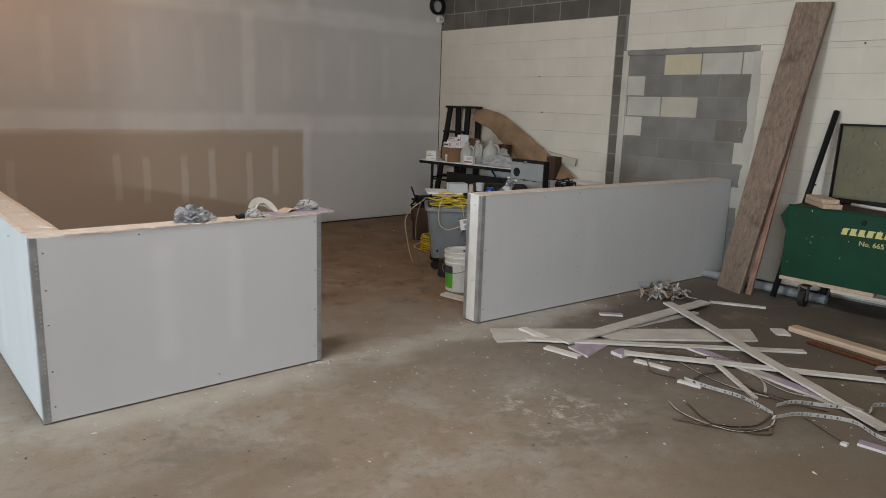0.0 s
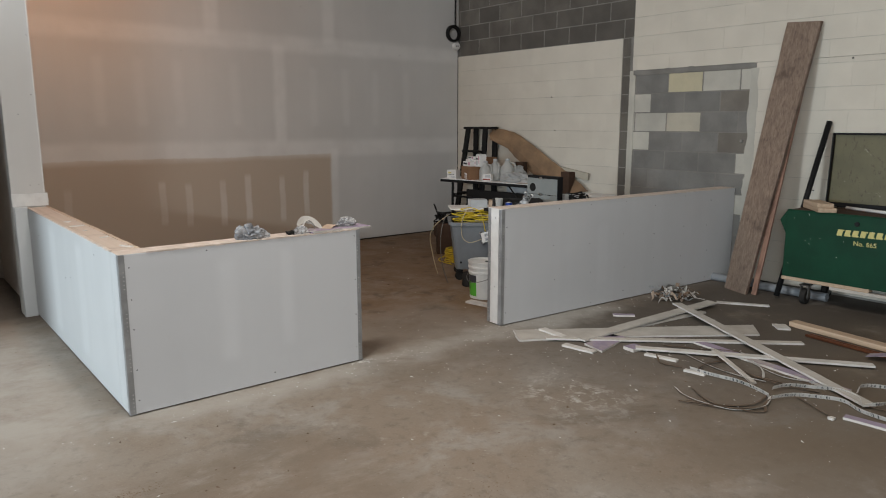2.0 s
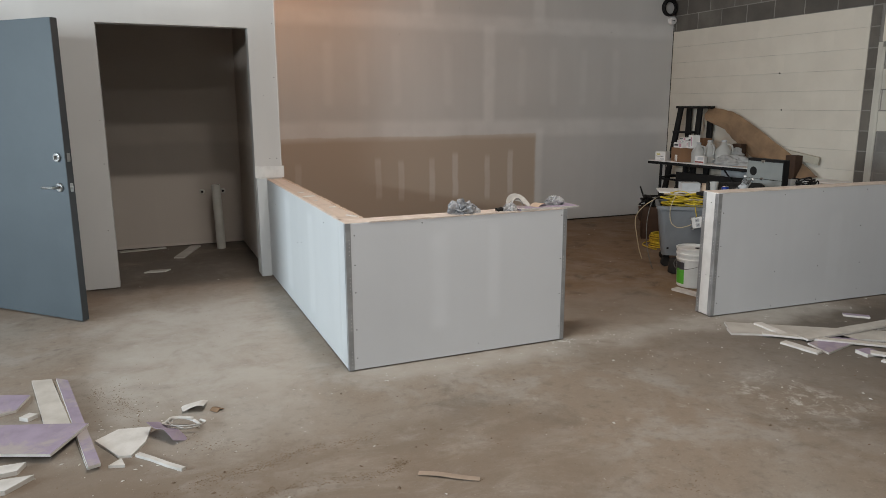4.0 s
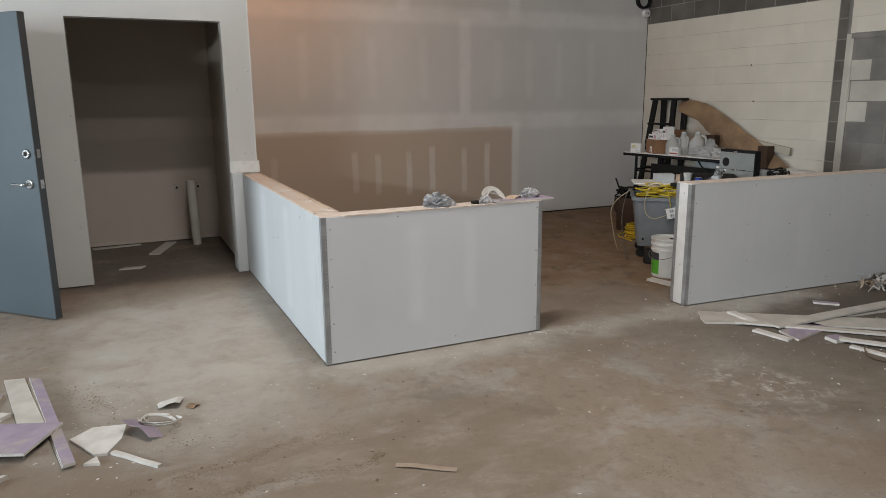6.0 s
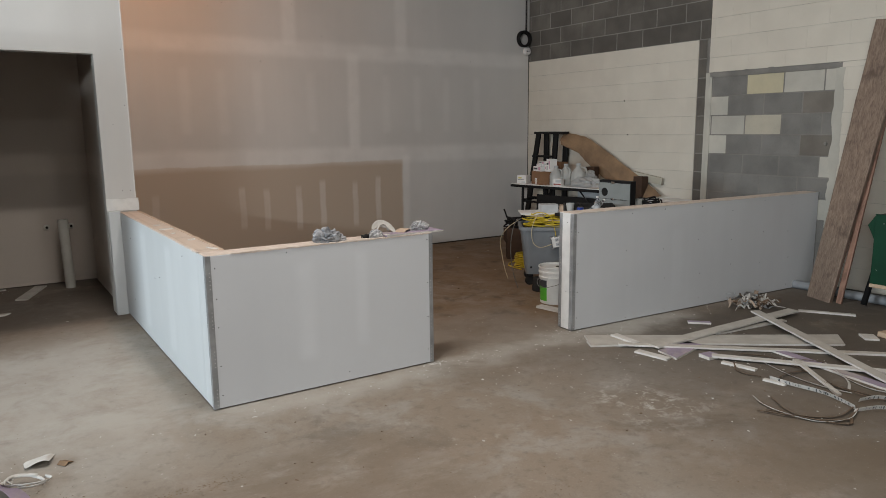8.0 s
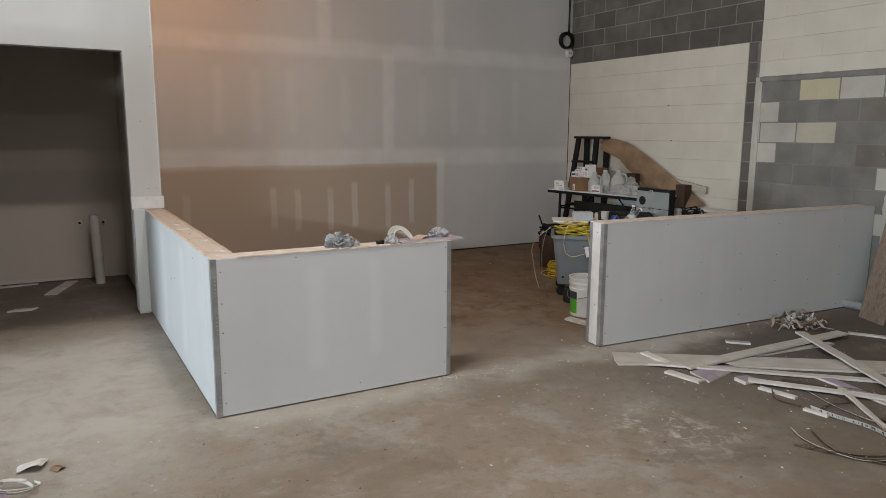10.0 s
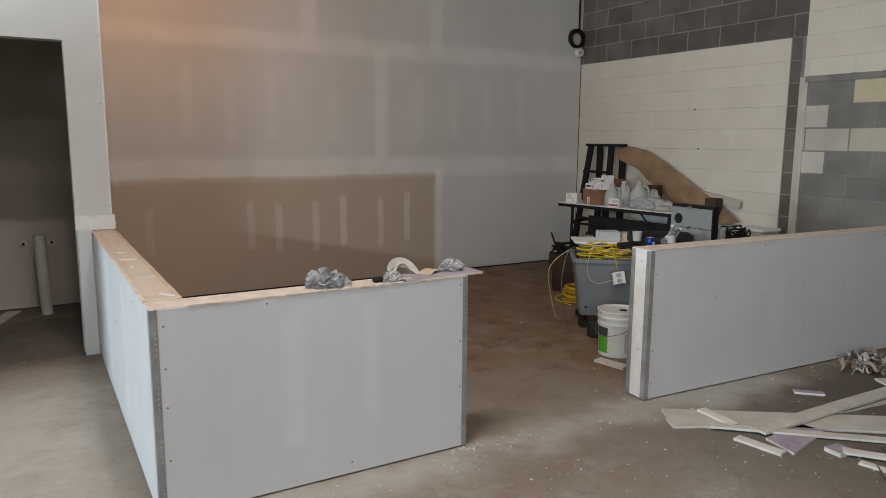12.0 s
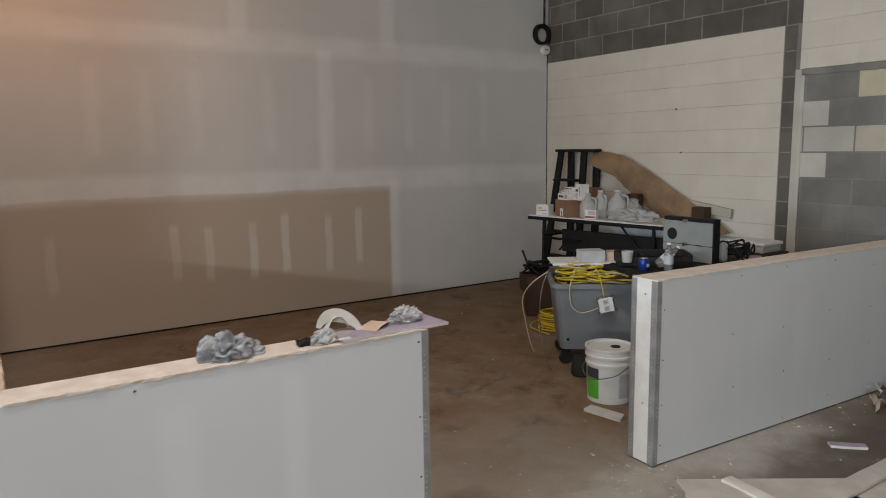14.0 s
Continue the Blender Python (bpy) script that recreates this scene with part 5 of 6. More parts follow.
part("modesty_panel", box_bm(0.36, TL - 0.02, 0.10, 0.115, 0.48, 0.70, 0.003), M_BLACK_PLASTIC, table, "dark board under the tabletop")
part("pale_panel", box_bm(0.78, TL - 0.10, 0.40, 0.412, 0.56, 0.74, 0.003), M_GREY_CARD, table, "pale grey board behind the legs")


def carton(name, label, m, w, d, h, material, marks=(), flaps=True, group=""):
    ob = thing(name, m, label, "box", group)
    part("body", box_bm(0, w, 0, d, 0, h, 0.002), material, ob)
    if flaps:
        part("flap", box_bm(0.001, w - 0.001, 0.001, d / 2 - 0.001, h, h + 0.003), material, ob)
        part("flap", box_bm(0.001, w - 0.001, d / 2 + 0.001, d - 0.001, h, h + 0.003), material, ob)
    for x0, x1, z0, z1, mat in marks:
        part("label", box_bm(x0 * w, x1 * w, -0.001, 0.0, z0 * h, z1 * h), mat, ob)
    return ob


def on_table(x, y, turn, z=TZ):
    return table_m @ pose(x, y, z, 0, 0, turn)


carton("small_box", "small white carton with yellow and dark print", on_table(0.08, 0.03, 8), 0.145, 0.10, 0.105, M_WHITE_CARD, ((0.15, 0.5, 0.6, 0.8, M_YELLOW_PAINT), (0.1, 0.8, 0.45, 0.5, M_INK), (0.5, 0.9, 0.1, 0.25, M_GREY_CARD)))
carton("carton", "open brown carton with white label on the table", on_table(0.27, 0.10, -24), 0.26, 0.24, 0.165, M_CARTON, ((0.42, 0.50, 0.05, 0.5, M_WHITE_CARD), (0.58, 0.66, 0.05, 0.5, M_WHITE_CARD), (0.50, 0.58, 0.38, 0.5, M_WHITE_CARD)))
carton("carton", "taller brown carton behind the small boxes", on_table(0.30, 0.36, -4), 0.24, 0.14, 0.27, M_CARTON)
for k, (x, y, z, w, h, turn) in enumerate(((0.335, 0.06, 0.168, 0.17, 0.062, -14), (0.45, 0.10, 0.168, 0.15, 0.085, -16), (0.385, 0.10, 0.258, 0.15, 0.032, -20), (0.36, 0.09, 0.231, 0.13, 0.025, -10), (0.53, 0.085, 0.168, 0.09, 0.155, -18))):
    carton("small_box", "small white product carton with pink and dark print", on_table(x, y, turn, TZ + z), w, 0.10, h, M_WHITE_CARD, ((0.08, 0.55, 0.35, 0.7, M_INK if k % 2 == 0 else M_PINK), (0.65, 0.9, 0.2, 0.85, M_PINK if k % 2 == 0 else M_GREY_CARD)), flaps=False, group="small cartons")
for k, (x, y, s, turn) in enumerate(((0.66, 0.12, 1.02, 10), (0.72, 0.24, 1.12, -20), (0.90, 0.26, 1.16, 30))):
    jug = thing("plastic_jug", on_table(x, y, turn), "translucent white plastic jug on the table", "jug", "jugs on the table")
    part("body", lathe_bm([(0.07 * s, 0.0), (0.078 * s, 0.01), (0.078 * s, 0.12 * s), (0.066 * s, 0.15 * s), (0.03 * s, 0.19 * s), (0.024 * s, 0.215 * s)], 16), M_CLOUDY, jug, smooth=True)
    part("cap", cyl_bm(0.027 * s, 0.025 * s, 0.215 * s, 0.235 * s, 16, 0.002), M_GREY_CARD, jug, "grey screw cap")
    part("grip", tube_bm(smooth_path([(0.03 * s, 0, 0.195 * s), (0.075 * s, 0, 0.18 * s), (0.085 * s, 0, 0.12 * s), (0.072 * s, 0, 0.08 * s)], 4), 0.010 * s, 8), M_CLOUDY, jug, smooth=True)
carton("small_box", "small white carton with red print", on_table(0.69, 0.03, 6), 0.12, 0.06, 0.085, M_WHITE_CARD, ((0.05, 0.95, 0.12, 0.32, M_RED_PRINT), (0.3, 0.95, 0.5, 0.9, M_GREY_CARD)))
solid("plastic_bag", rag_bm(0.30, 0.15, 0.11, 14, 4.0), M_FILM, on_table(1.12, 0.18, 4), "crumpled translucent plastic bag on the table", "bag", smooth=True)
solid("plastic_bag", rag_bm(0.13, 0.11, 0.15, 17, 4.0), M_FILM, on_table(0.98, 0.40, 30), "small crumpled clear plastic bag", "bag", smooth=True)
carton("carton", "dark brown carton at the back of the table", on_table(0.88, 0.42, 6), 0.12, 0.12, 0.22, M_CARTON_DARK)
solid("paper_sheet", ribbon_bm([(-0.14, 0, 0.002), (-0.03, 0, 0.006), (0.10, 0, 0.004), (0.20, 0.0, 0.003)], 0.16, 0.002), M_TAN_SCRAP, on_table(1.36, 0.08, 8), "crumpled tan paper on the table end", "paper")

# ---- step ladder folded against the block wall ----
ladder = thing("step_ladder", I4, "dark step ladder folded against the block wall", "ladder")
part("top_cap", box_bm(6.32, 6.46, 6.885, 7.45, 1.455, 1.485, 0.004), M_BLACK_PLASTIC, ladder)
RAILS = (((6.35, 7.395, 1.455), (6.27, 7.60, 0.0)), ((6.35, 7.045, 1.455), (6.27, 7.06, 0.0)), ((6.44, 7.335, 1.455), (6.46, 7.36, 0.0)), ((6.44, 6.95, 1.455), (6.46, 6.99, 0.0)))
for a, b in RAILS:
    part("rail", loft((b[0], b[1] + 0.044, b[2]), (b[0], b[1] - 0.044, b[2]), (a[0], a[1] + 0.040, a[2]), (a[0], a[1] - 0.040, a[2]), 0.028, 4, 0.0), M_BLACK_PLASTIC, ladder)
for z in (0.28, 0.56, 0.84, 1.14):
    f = 1 - z / 1.455
    part("step", box_bm(6.28, 6.40, 7.06, 7.60 - 0.205 * (1 - f), z, z + 0.024, 0.003), M_BLACK_PLASTIC, ladder)

# ---- bent cardboard and boards leaning on the block wall ----
def along(poly, f):
    """The point at the fraction f of a polyline of evenly weighted legs."""
    k = min(int(f * (len(poly) - 1)), len(poly) - 2)
    return Vector(poly[k]).lerp(Vector(poly[k + 1]), f * (len(poly) - 1) - k)


def bent_sheet(upper, lower, thick, seed=2):
    """A stiff sheet between two edge lines, with a crease along it, dents and a curled near end."""
    n, m = 30, 8
    bm = bmesh.new()
    layers = []
    for off in (0.0, thick):
        rows = []
        for i in range(n + 1):
            f = i / n
            row = []
            for j in range(m + 1):
                g = j / m
                p = along(upper, f).lerp(along(lower, f), g)
                bow = -0.035 * max(0.0, 1 - abs(g - 0.62) / (0.62 if g < 0.62 else 0.38)) * (1 - 0.6 * f) - 0.014 * noise.noise((f * 9, g * 3, seed)) - 0.035 * max(0, 0.2 - f) * 5 * g
                rough = 0.012 * noise.noise((f * 14, seed, 0)) * (1 if j == 0 else 0) - 0.016 * noise.noise((f * 11, seed + 4, 0)) * (1 if j == m else 0)
                row.append(bm.verts.new(p + Vector((bow + off, 0, rough))))
            rows.append(row)
        layers.append(rows)
    for rows in layers:
        for i in range(n):
            for j in range(m):
                bm.faces.new((rows[i][j], rows[i][j + 1], rows[i + 1][j + 1], rows[i + 1][j]))
    a, b = layers
    for i in range(n):
        for j in (0, m):
            bm.faces.new((a[i][j], a[i + 1][j], b[i + 1][j], b[i][j]))
    for j in range(m):
        for i in (0, n):
            bm.faces.new((a[i][j], a[i][j + 1], b[i][j + 1], b[i][j]))
    return bm


UPPER = [(6.45, 6.98, 1.475), (6.45, 6.60, 1.424), (6.45, 6.37, 1.326), (6.45, 5.97, 1.11), (6.45, 5.53, 0.868), (6.43, 5.30, 0.74)]
LOWER = [(6.38, 6.92, 1.312), (6.38, 6.62, 1.205), (6.38, 6.46, 1.076), (6.38, 6.20, 0.920), (6.36, 5.95, 0.79), (6.34, 5.70, 0.66)]
solid("cardboard_sheet", bent_sheet(UPPER, LOWER, 0.006), M_KRAFT, I4, "long bent brown cardboard sheet leaning on the block wall", "cardboard")
carton("carton", "low dark carton stack behind the table holding the cardboard", pose(6.05, 5.15, 0, 0, 0, 0), 0.42, 0.72, 0.50, M_CARTON_DARK)
beam("board", "pale board end lying on cartons by the wall", (6.47, 5.80, 0.925), (6.47, 5.345, 0.862), 0.022, 0.085, M_BLOCK_TAN, "board", "boards by the wall")
solid("carton", box_bm(6.34, 6.452, 5.53, 5.66, 0.0, 0.955, 0.003), M_CARTON_DARK, I4, "tall brown carton standing upright against the wall", "box", "cartons by the wall")
solid("carton", box_bm(6.32, 6.475, 5.28, 5.52, 0.50, 0.70, 0.003), M_GREY_CARD, I4, "pale grey carton standing upright against the wall", "box", "cartons by the wall")

# ---- dark bench behind the long low wall with clutter ----
bench = thing("work_bench", pose(4.32, 4.12, 0), "dark low work bench behind the half wall", "bench")
part("top", box_bm(0, 1.05, 0, 0.70, 0.715, 0.745, 0.004), M_BLACK_PLASTIC, bench)
for x in (0.30, 0.98):
    for y in (0.06, 0.40):
        part("leg", box_bm(x - 0.025, x + 0.025, y - 0.025, y + 0.025, 0, 0.715, 0.003), M_BLACK_STEEL, bench)
panel = thing("electrical_enclosure", pose(4.85, 4.77, 0.745, 0, 0, -90), "grey steel electrical enclosure with a round knockout", "enclosure")
part("case", box_bm(0, 0.395, 0.004, 0.075, 0, 0.290, 0.003), M_BLACK_STEEL, panel, "dark case")
part("cover", box_bm(0.003, 0.390, -0.002, 0.004, 0.113, 0.266, 0.002), M_PANEL, panel, "grey upper cover")
part("cover", box_bm(0.003, 0.390, -0.002, 0.004, 0.004, 0.110, 0.002), M_PANEL, panel, "grey lower cover")
part("knockout", cyl_bm(0.040, 0.040, 0, 0.0015, 28), M_BLACK_PLASTIC, panel, "round dark hole", pose(0.078, -0.002, 0.176, 90, 0, 0))
for x, z in ((0.18, 0.268), (0.18, 0.112)):
    part("catch", box_bm(x - 0.02, x + 0.02, -0.006, -0.002, z - 0.01, z + 0.012, 0.002), M_CHROME, panel)
    part("slot", box_bm(x + 0.09, x + 0.13, -0.003, -0.002, z - 0.003, z + 0.004), M_BLACK_PLASTIC, panel)
tray = thing("organizer_tray", pose(4.34, 4.70, 0.7455, 0, 0, -40), "dark grey compartment tray on the bench", "tray")
for x0, x1, y0, y1, z0, z1 in ((0, 0.46, 0, 0.26, 0, 0.03), (0, 0.46, 0, 0.012, 0.03, 0.06), (0, 0.46, 0.248, 0.26, 0.03, 0.075), (0, 0.012, 0.012, 0.248, 0.03, 0.075), (0.448, 0.46, 0.012, 0.248, 0.03, 0.075), (0.15, 0.158, 0.012, 0.248, 0.03, 0.07), (0.07, 0.078, 0.012, 0.248, 0.03, 0.07)):
    part("tray_wall", box_bm(x0, x1, y0, y1, z0, z1, 0.002), M_RUBBER if z0 else M_BLACK_PLASTIC, tray)
can = thing("drink_can", pose(4.34, 4.50, 0.7455) @ Matrix.Diagonal((0.95, 0.95, 0.66, 1)), "blue drink can standing in the tray", "can")
part("body", lathe_bm([(0.026, 0), (0.033, 0.008), (0.033, 0.105), (0.027, 0.118)], 20), M_BLUE, can, smooth=True)
part("lid", cyl_bm(0.027, 0.026, 0.118, 0.121, 20), M_CHROME, can, "silver can lid")
part("print_mark", box_bm(-0.012, 0.012, -0.0345, -0.0325, 0.04, 0.07), M_GREY_CARD, can, "pale print mark")
for k, (x, y, lean) in enumerate(((4.45, 4.40, 0), (4.43, 4.47, 50))):
    bottle = thing("water_bottle", pose(x, y, 0.7455 + (0.028 if lean else 0), lean, 0, 60) @ Matrix.Scale(0.86, 4), "clear plastic water bottle, capped" if not lean else "clear plastic water bottle lying tipped", "bottle", "water bottles")
    part("body", lathe_bm([(0.028, 0), (0.033, 0.01), (0.033, 0.12), (0.026, 0.15), (0.013, 0.175), (0.013, 0.19)], 18), M_CLEAR, bottle, smooth=True)
    part("cap", cyl_bm(0.015, 0.015, 0.19, 0.205, 16, 0.002), M_WHITE_CARD, bottle, "white cap")
    part("label", lathe_bm([(0.0335, 0.05), (0.0338, 0.051), (0.0338, 0.11), (0.0335, 0.111)], 18, False), M_GREY_CARD, bottle, "white and red paper label")
solid("plastic_cup", lathe_bm([(0.030, 0), (0.038, 0.07), (0.036, 0.07), (0.028, 0.004)], 18), M_CLOUDY, pose(4.37, 4.66, 0.776, 0, 0, 0), "cloudy plastic cup in the tray", "cup")
carton("carton", "dark carton under the storage bin", pose(5.74, 4.56, 0), 0.32, 0.40, 0.697, M_CARTON_DARK)
bin_ = thing("storage_bin", pose(5.78, 4.60, 0.70), "clear plastic storage bin with a lid", "storage bin")
part("tub", box_bm(0, 0.24, 0, 0.30, 0, 0.055, 0.012, 2), M_CLOUDY, bin_)
part("lid", box_bm(-0.01, 0.25, -0.01, 0.31, 0.055, 0.08, 0.008, 2), M_WHITE_CARD, bin_, "milky snap lid")
solid("drywall_scrap", box_bm(0, 0.30, 0, 0.12, 0, 0.014, 0.002), M_PINK, pose(5.10, 4.20, 0.745, 0, 0, 30), "pale pink wallboard scrap on the dark bench", "scrap")
tang = thing("cable_tangle", pose(5.16, 4.42, 0.745), "tangle of black cables on the bench", "cables")
r = random.Random(8)
for k in range(9):
    a0 = r.uniform(0, 6.28)
    rr = r.uniform(0.05, 0.14)
    pts = [(rr * math.cos(a0 + a) + r.uniform(-0.02, 0.02), 0.8 * rr * math.sin(a0 + a) + r.uniform(-0.02, 0.02), 0.008 + r.uniform(0, 0.11)) for a in np.linspace(0, 5.2, 8)]
    part("cable", tube_bm(smooth_path(pts, 4), 0.006, 6), M_BLACK_PLASTIC, tang, smooth=True)
part("white_plug", box_bm(-0.18, -0.12, -0.03, 0.03, 0.0, 0.12, 0.012, 2), M_CLOUDY, tang, "white plug body")

# ---- rubber tote on casters full of yellow cords ----
tote_a = math.degrees(math.atan2(4.815 - 5.12, 4.565 - 4.17))
tote_m = pose(4.17, 5.12, 0, 0, 0, tote_a)
tote = thing("utility_tote", tote_m, "grey plastic utility tote on casters full of cords", "tote")
W, D = 0.60, 0.50


def tub_bm(w0, d0, w1, d1, z0, z1, wall):
    """A tapered open tub with rounded upright corners."""
    bm = bmesh.new()

    def ring(w, d, z, rad):
        out = []
        for cx, cy, a0 in ((w - rad, d - rad, 0), (rad, d - rad, 90), (rad, rad, 180), (w - rad, rad, 270)):
            for k in range(5):
                a = radians(a0 + 22.5 * k)
                out.append((cx + rad * math.cos(a), cy + rad * math.sin(a), z))
        return out

    dx, dy = (w1 - w0) / 2, (d1 - d0) / 2
    shift = lambda pts, sx, sy: [bm.verts.new((x + sx, y + sy, z)) for x, y, z in pts]
    rings = [shift(ring(w0, d0, z0, 0.05), dx, dy), shift(ring(w1, d1, z1 - 0.035, 0.06), 0, 0), shift(ring(w1 + 0.04, d1 + 0.04, z1 - 0.03, 0.07), -0.02, -0.02),
             shift(ring(w1 + 0.04, d1 + 0.04, z1, 0.07), -0.02, -0.02), shift(ring(w1 - 2 * wall, d1 - 2 * wall, z1, 0.05), wall, wall), shift(ring(w0 - 2 * wall, d0 - 2 * wall, z0 + wall, 0.04), dx + wall, dy + wall)]
    for s, t in zip(rings, rings[1:]):
        for k in range(len(s)):
            bm.faces.new((s[k], s[(k + 1) % len(s)], t[(k + 1) % len(s)], t[k]))
    bm.faces.new(rings[0][::-1]), bm.faces.new(rings[-1])
    return bm


part("tub", tub_bm(W - 0.10, D - 0.08, W, D, 0.115, 0.585, 0.012), M_TOTE, tote)
for x, y in ((0.09, 0.08), (0.50, 0.08), (0.09, 0.42), (0.50, 0.42)):
    c = part("caster", box_bm(x - 0.03, x + 0.03, y - 0.03, y + 0.03, 0.09, 0.115, 0.003), M_BLACK_STEEL, tote)
    part("wheel", cyl_bm(0.047, 0.047, -0.015, 0.015, 20, 0.005), M_RUBBER, c, m=pose(x, y, 0.048, 90, 0, 20))
part("drain_plug", cyl_bm(0.012, 0.010, 0, 0.008, 14), M_BLACK_PLASTIC, tote, "dark drain plug", pose(0.10, 0.038, 0.185, 90, 0, 0))
cords = thing("extension_cords", tote_m @ pose(0, 0, 0.50), "heap of coiled yellow extension cords in the tote", "cords")
r = random.Random(21)
for k in range(16):
    cx, cy, ra, rb = 0.29 + r.uniform(-0.05, 0.05), 0.25 + r.uniform(-0.04, 0.04), r.uniform(0.15, 0.25), r.uniform(0.11, 0.19)
    z, tilt = 0.03 + 0.008 * k, r.uniform(-0.05, 0.05)
    pts = [(cx + ra * math.cos(a), cy + rb * math.sin(a), z + tilt * math.cos(a + k) + r.uniform(-0.004, 0.004)) for a in np.linspace(k, k + 6.1, 12)]
    part("cord", tube_bm(smooth_path(pts, 4), 0.0075, 6), (M_YELLOW_CORD, M_YELLOW_CORD, M_YELLOW_CORD, M_BLACK_PLASTIC, M_YELLOW_CORD, M_TWIG)[k % 6], cords, smooth=True)
for k in range(10):
    x0 = r.uniform(0.0, 0.25)
    pts = [(x0 + 0.08 * i, r.uniform(-0.005, 0.10), 0.10 + 0.010 * k + r.uniform(-0.02, 0.02)) for i in range(5)]
    part("cord", tube_bm(smooth_path(pts, 4), 0.008, 6), M_YELLOW_CORD if k % 4 else M_TAN_CORD, cords, smooth=True)
solid("white_board", box_bm(-0.02, 0.50, 0.03, 0.34, 0, 0.016, 0.003), M_WHITE_CARD, tote_m @ pose(0.02, 0.06, 0.695, 0, 0, 3), "white board lying on the cords", "board")
carton("carton", "small grey-white carton on the white board", tote_m @ pose(0.20, 0.14, 0.711, 0, 0, 10), 0.17, 0.13, 0.075, M_GREY_CARD)
carton("carton", "small tan carton on the white board", tote_m @ pose(0.38, 0.20, 0.711, 0, 0, -6), 0.15, 0.12, 0.06, M_TAN_SCRAP)
outlet = thing("outlet_box", tote_m @ pose(0.34, -0.055, 0.455, 0, -12, 0), "galvanised outlet box hanging on a tan cord", "outlet box")
part("box", box_bm(-0.052, 0.052, -0.02, 0.03, -0.052, 0.052, 0.006, 2), M_CHROME, outlet)
part("cover", box_bm(-0.048, 0.048, -0.0235, -0.0202, -0.048, 0.048, 0.0012), M_WHITE_CARD, outlet, "white cover plate")
for sz in (-1, 1):
    part("receptacle", box_bm(-0.018, 0.018, -0.026, -0.023, sz * 0.022 - 0.016, sz * 0.022 + 0.016, 0.005), M_GREY_CARD, outlet, "grey receptacle face")
    part("slot", box_bm(-0.008, -0.004, -0.027, -0.026, sz * 0.022 - 0.006, sz * 0.022 + 0.006), M_INK, outlet)
    part("slot", box_bm(0.004, 0.008, -0.027, -0.026, sz * 0.022 - 0.006, sz * 0.022 + 0.006), M_INK, outlet)
for sx in (-1, 1):
    for sz in (-1, 1):
        part("ear", cyl_bm(0.013, 0.013, -0.004, 0.004, 12), M_CHROME, outlet, "", pose(sx * 0.049, -0.018, sz * 0.049, 90, 0, 0))


def local_path(m, pts):
    return [m @ Vector(p) for p in pts]


CORDS = ([(0.22, 0.10, 0.70), (0.15, -0.02, 0.70), (0.10, -0.05, 0.58), (0.11, -0.05, 0.45), (0.17, -0.06, 0.40), (0.24, -0.055, 0.41), (0.29, -0.05, 0.43)],
         [(0.10, 0.10, 0.70), (0.18, 0.0, 0.73), (0.27, -0.04, 0.70), (0.31, -0.05, 0.60), (0.33, -0.045, 0.505)],
         [(0.05, 0.12, 0.66), (-0.05, 0.05, 0.64), (-0.10, -0.02, 0.45), (-0.09, -0.05, 0.22), (-0.05, -0.08, 0.06), (-0.03, -0.10, 0.008)],
         [(-0.02, 0.30, 0.62), (-0.14, 0.34, 0.52), (-0.20, 0.38, 0.40), (-0.18, 0.36, 0.24), (-0.15, 0.34, 0.10), (-0.12, 0.33, 0.008)])
for k, pts in enumerate(CORDS):
    solid("hanging_cord", tube_bm(smooth_path(local_path(tote_m, pts), 6), 0.0042, 7), (M_TAN_CORD, M_YELLOW_CORD, M_CASTER, M_TAN_CORD)[k], I4, "tan cord hanging over the tote side", "cord", "cords over the tote", smooth=True)

# ---- bucket, floor coil, boxes and odds on the floor ----
bucket = thing("bucket", pose(4.02, 4.47, 0) @ Matrix.Diagonal((0.97, 0.97, 0.92, 1)), "white plastic five-gallon bucket with green and black label", "bucket")
part("shell", lathe_bm([(0.130, 0), (0.133, 0.004), (0.140, 0.245), (0.147, 0.247), (0.147, 0.262), (0.142, 0.264), (0.143, 0.295), (0.150, 0.297), (0.150, 0.312), (0.145, 0.314), (0.146, 0.345), (0.152, 0.347), (0.152, 0.360), (0.140, 0.360), (0.125, 0.02)], 40), M_BUCKET, bucket, smooth=False)
part("lid", lathe_bm([(0.01, 0.335), (0.138, 0.335), (0.138, 0.345), (0.01, 0.347)], 32), M_BUCKET, bucket, "recessed white lid")
part("spout", cyl_bm(0.03, 0.03, 0.347, 0.350, 20), M_BLACK_PLASTIC, bucket, "dark spout opening", pose(0.03, -0.02, 0))


def arc_label(r0, a0, a1, z0, z1, n=12):
    bm = bmesh.new()
    a = [[bm.verts.new(((r0 + 0.0008 + 0.0285 * z) * math.cos(radians(a0 + (a1 - a0) * i / n)), (r0 + 0.0008 + 0.0285 * z) * math.sin(radians(a0 + (a1 - a0) * i / n)), z)) for z in (z0, z1)] for i in range(n + 1)]
    for s, t in zip(a, a[1:]):
        bm.faces.new((s[0], t[0], t[1], s[1]))
    return bm


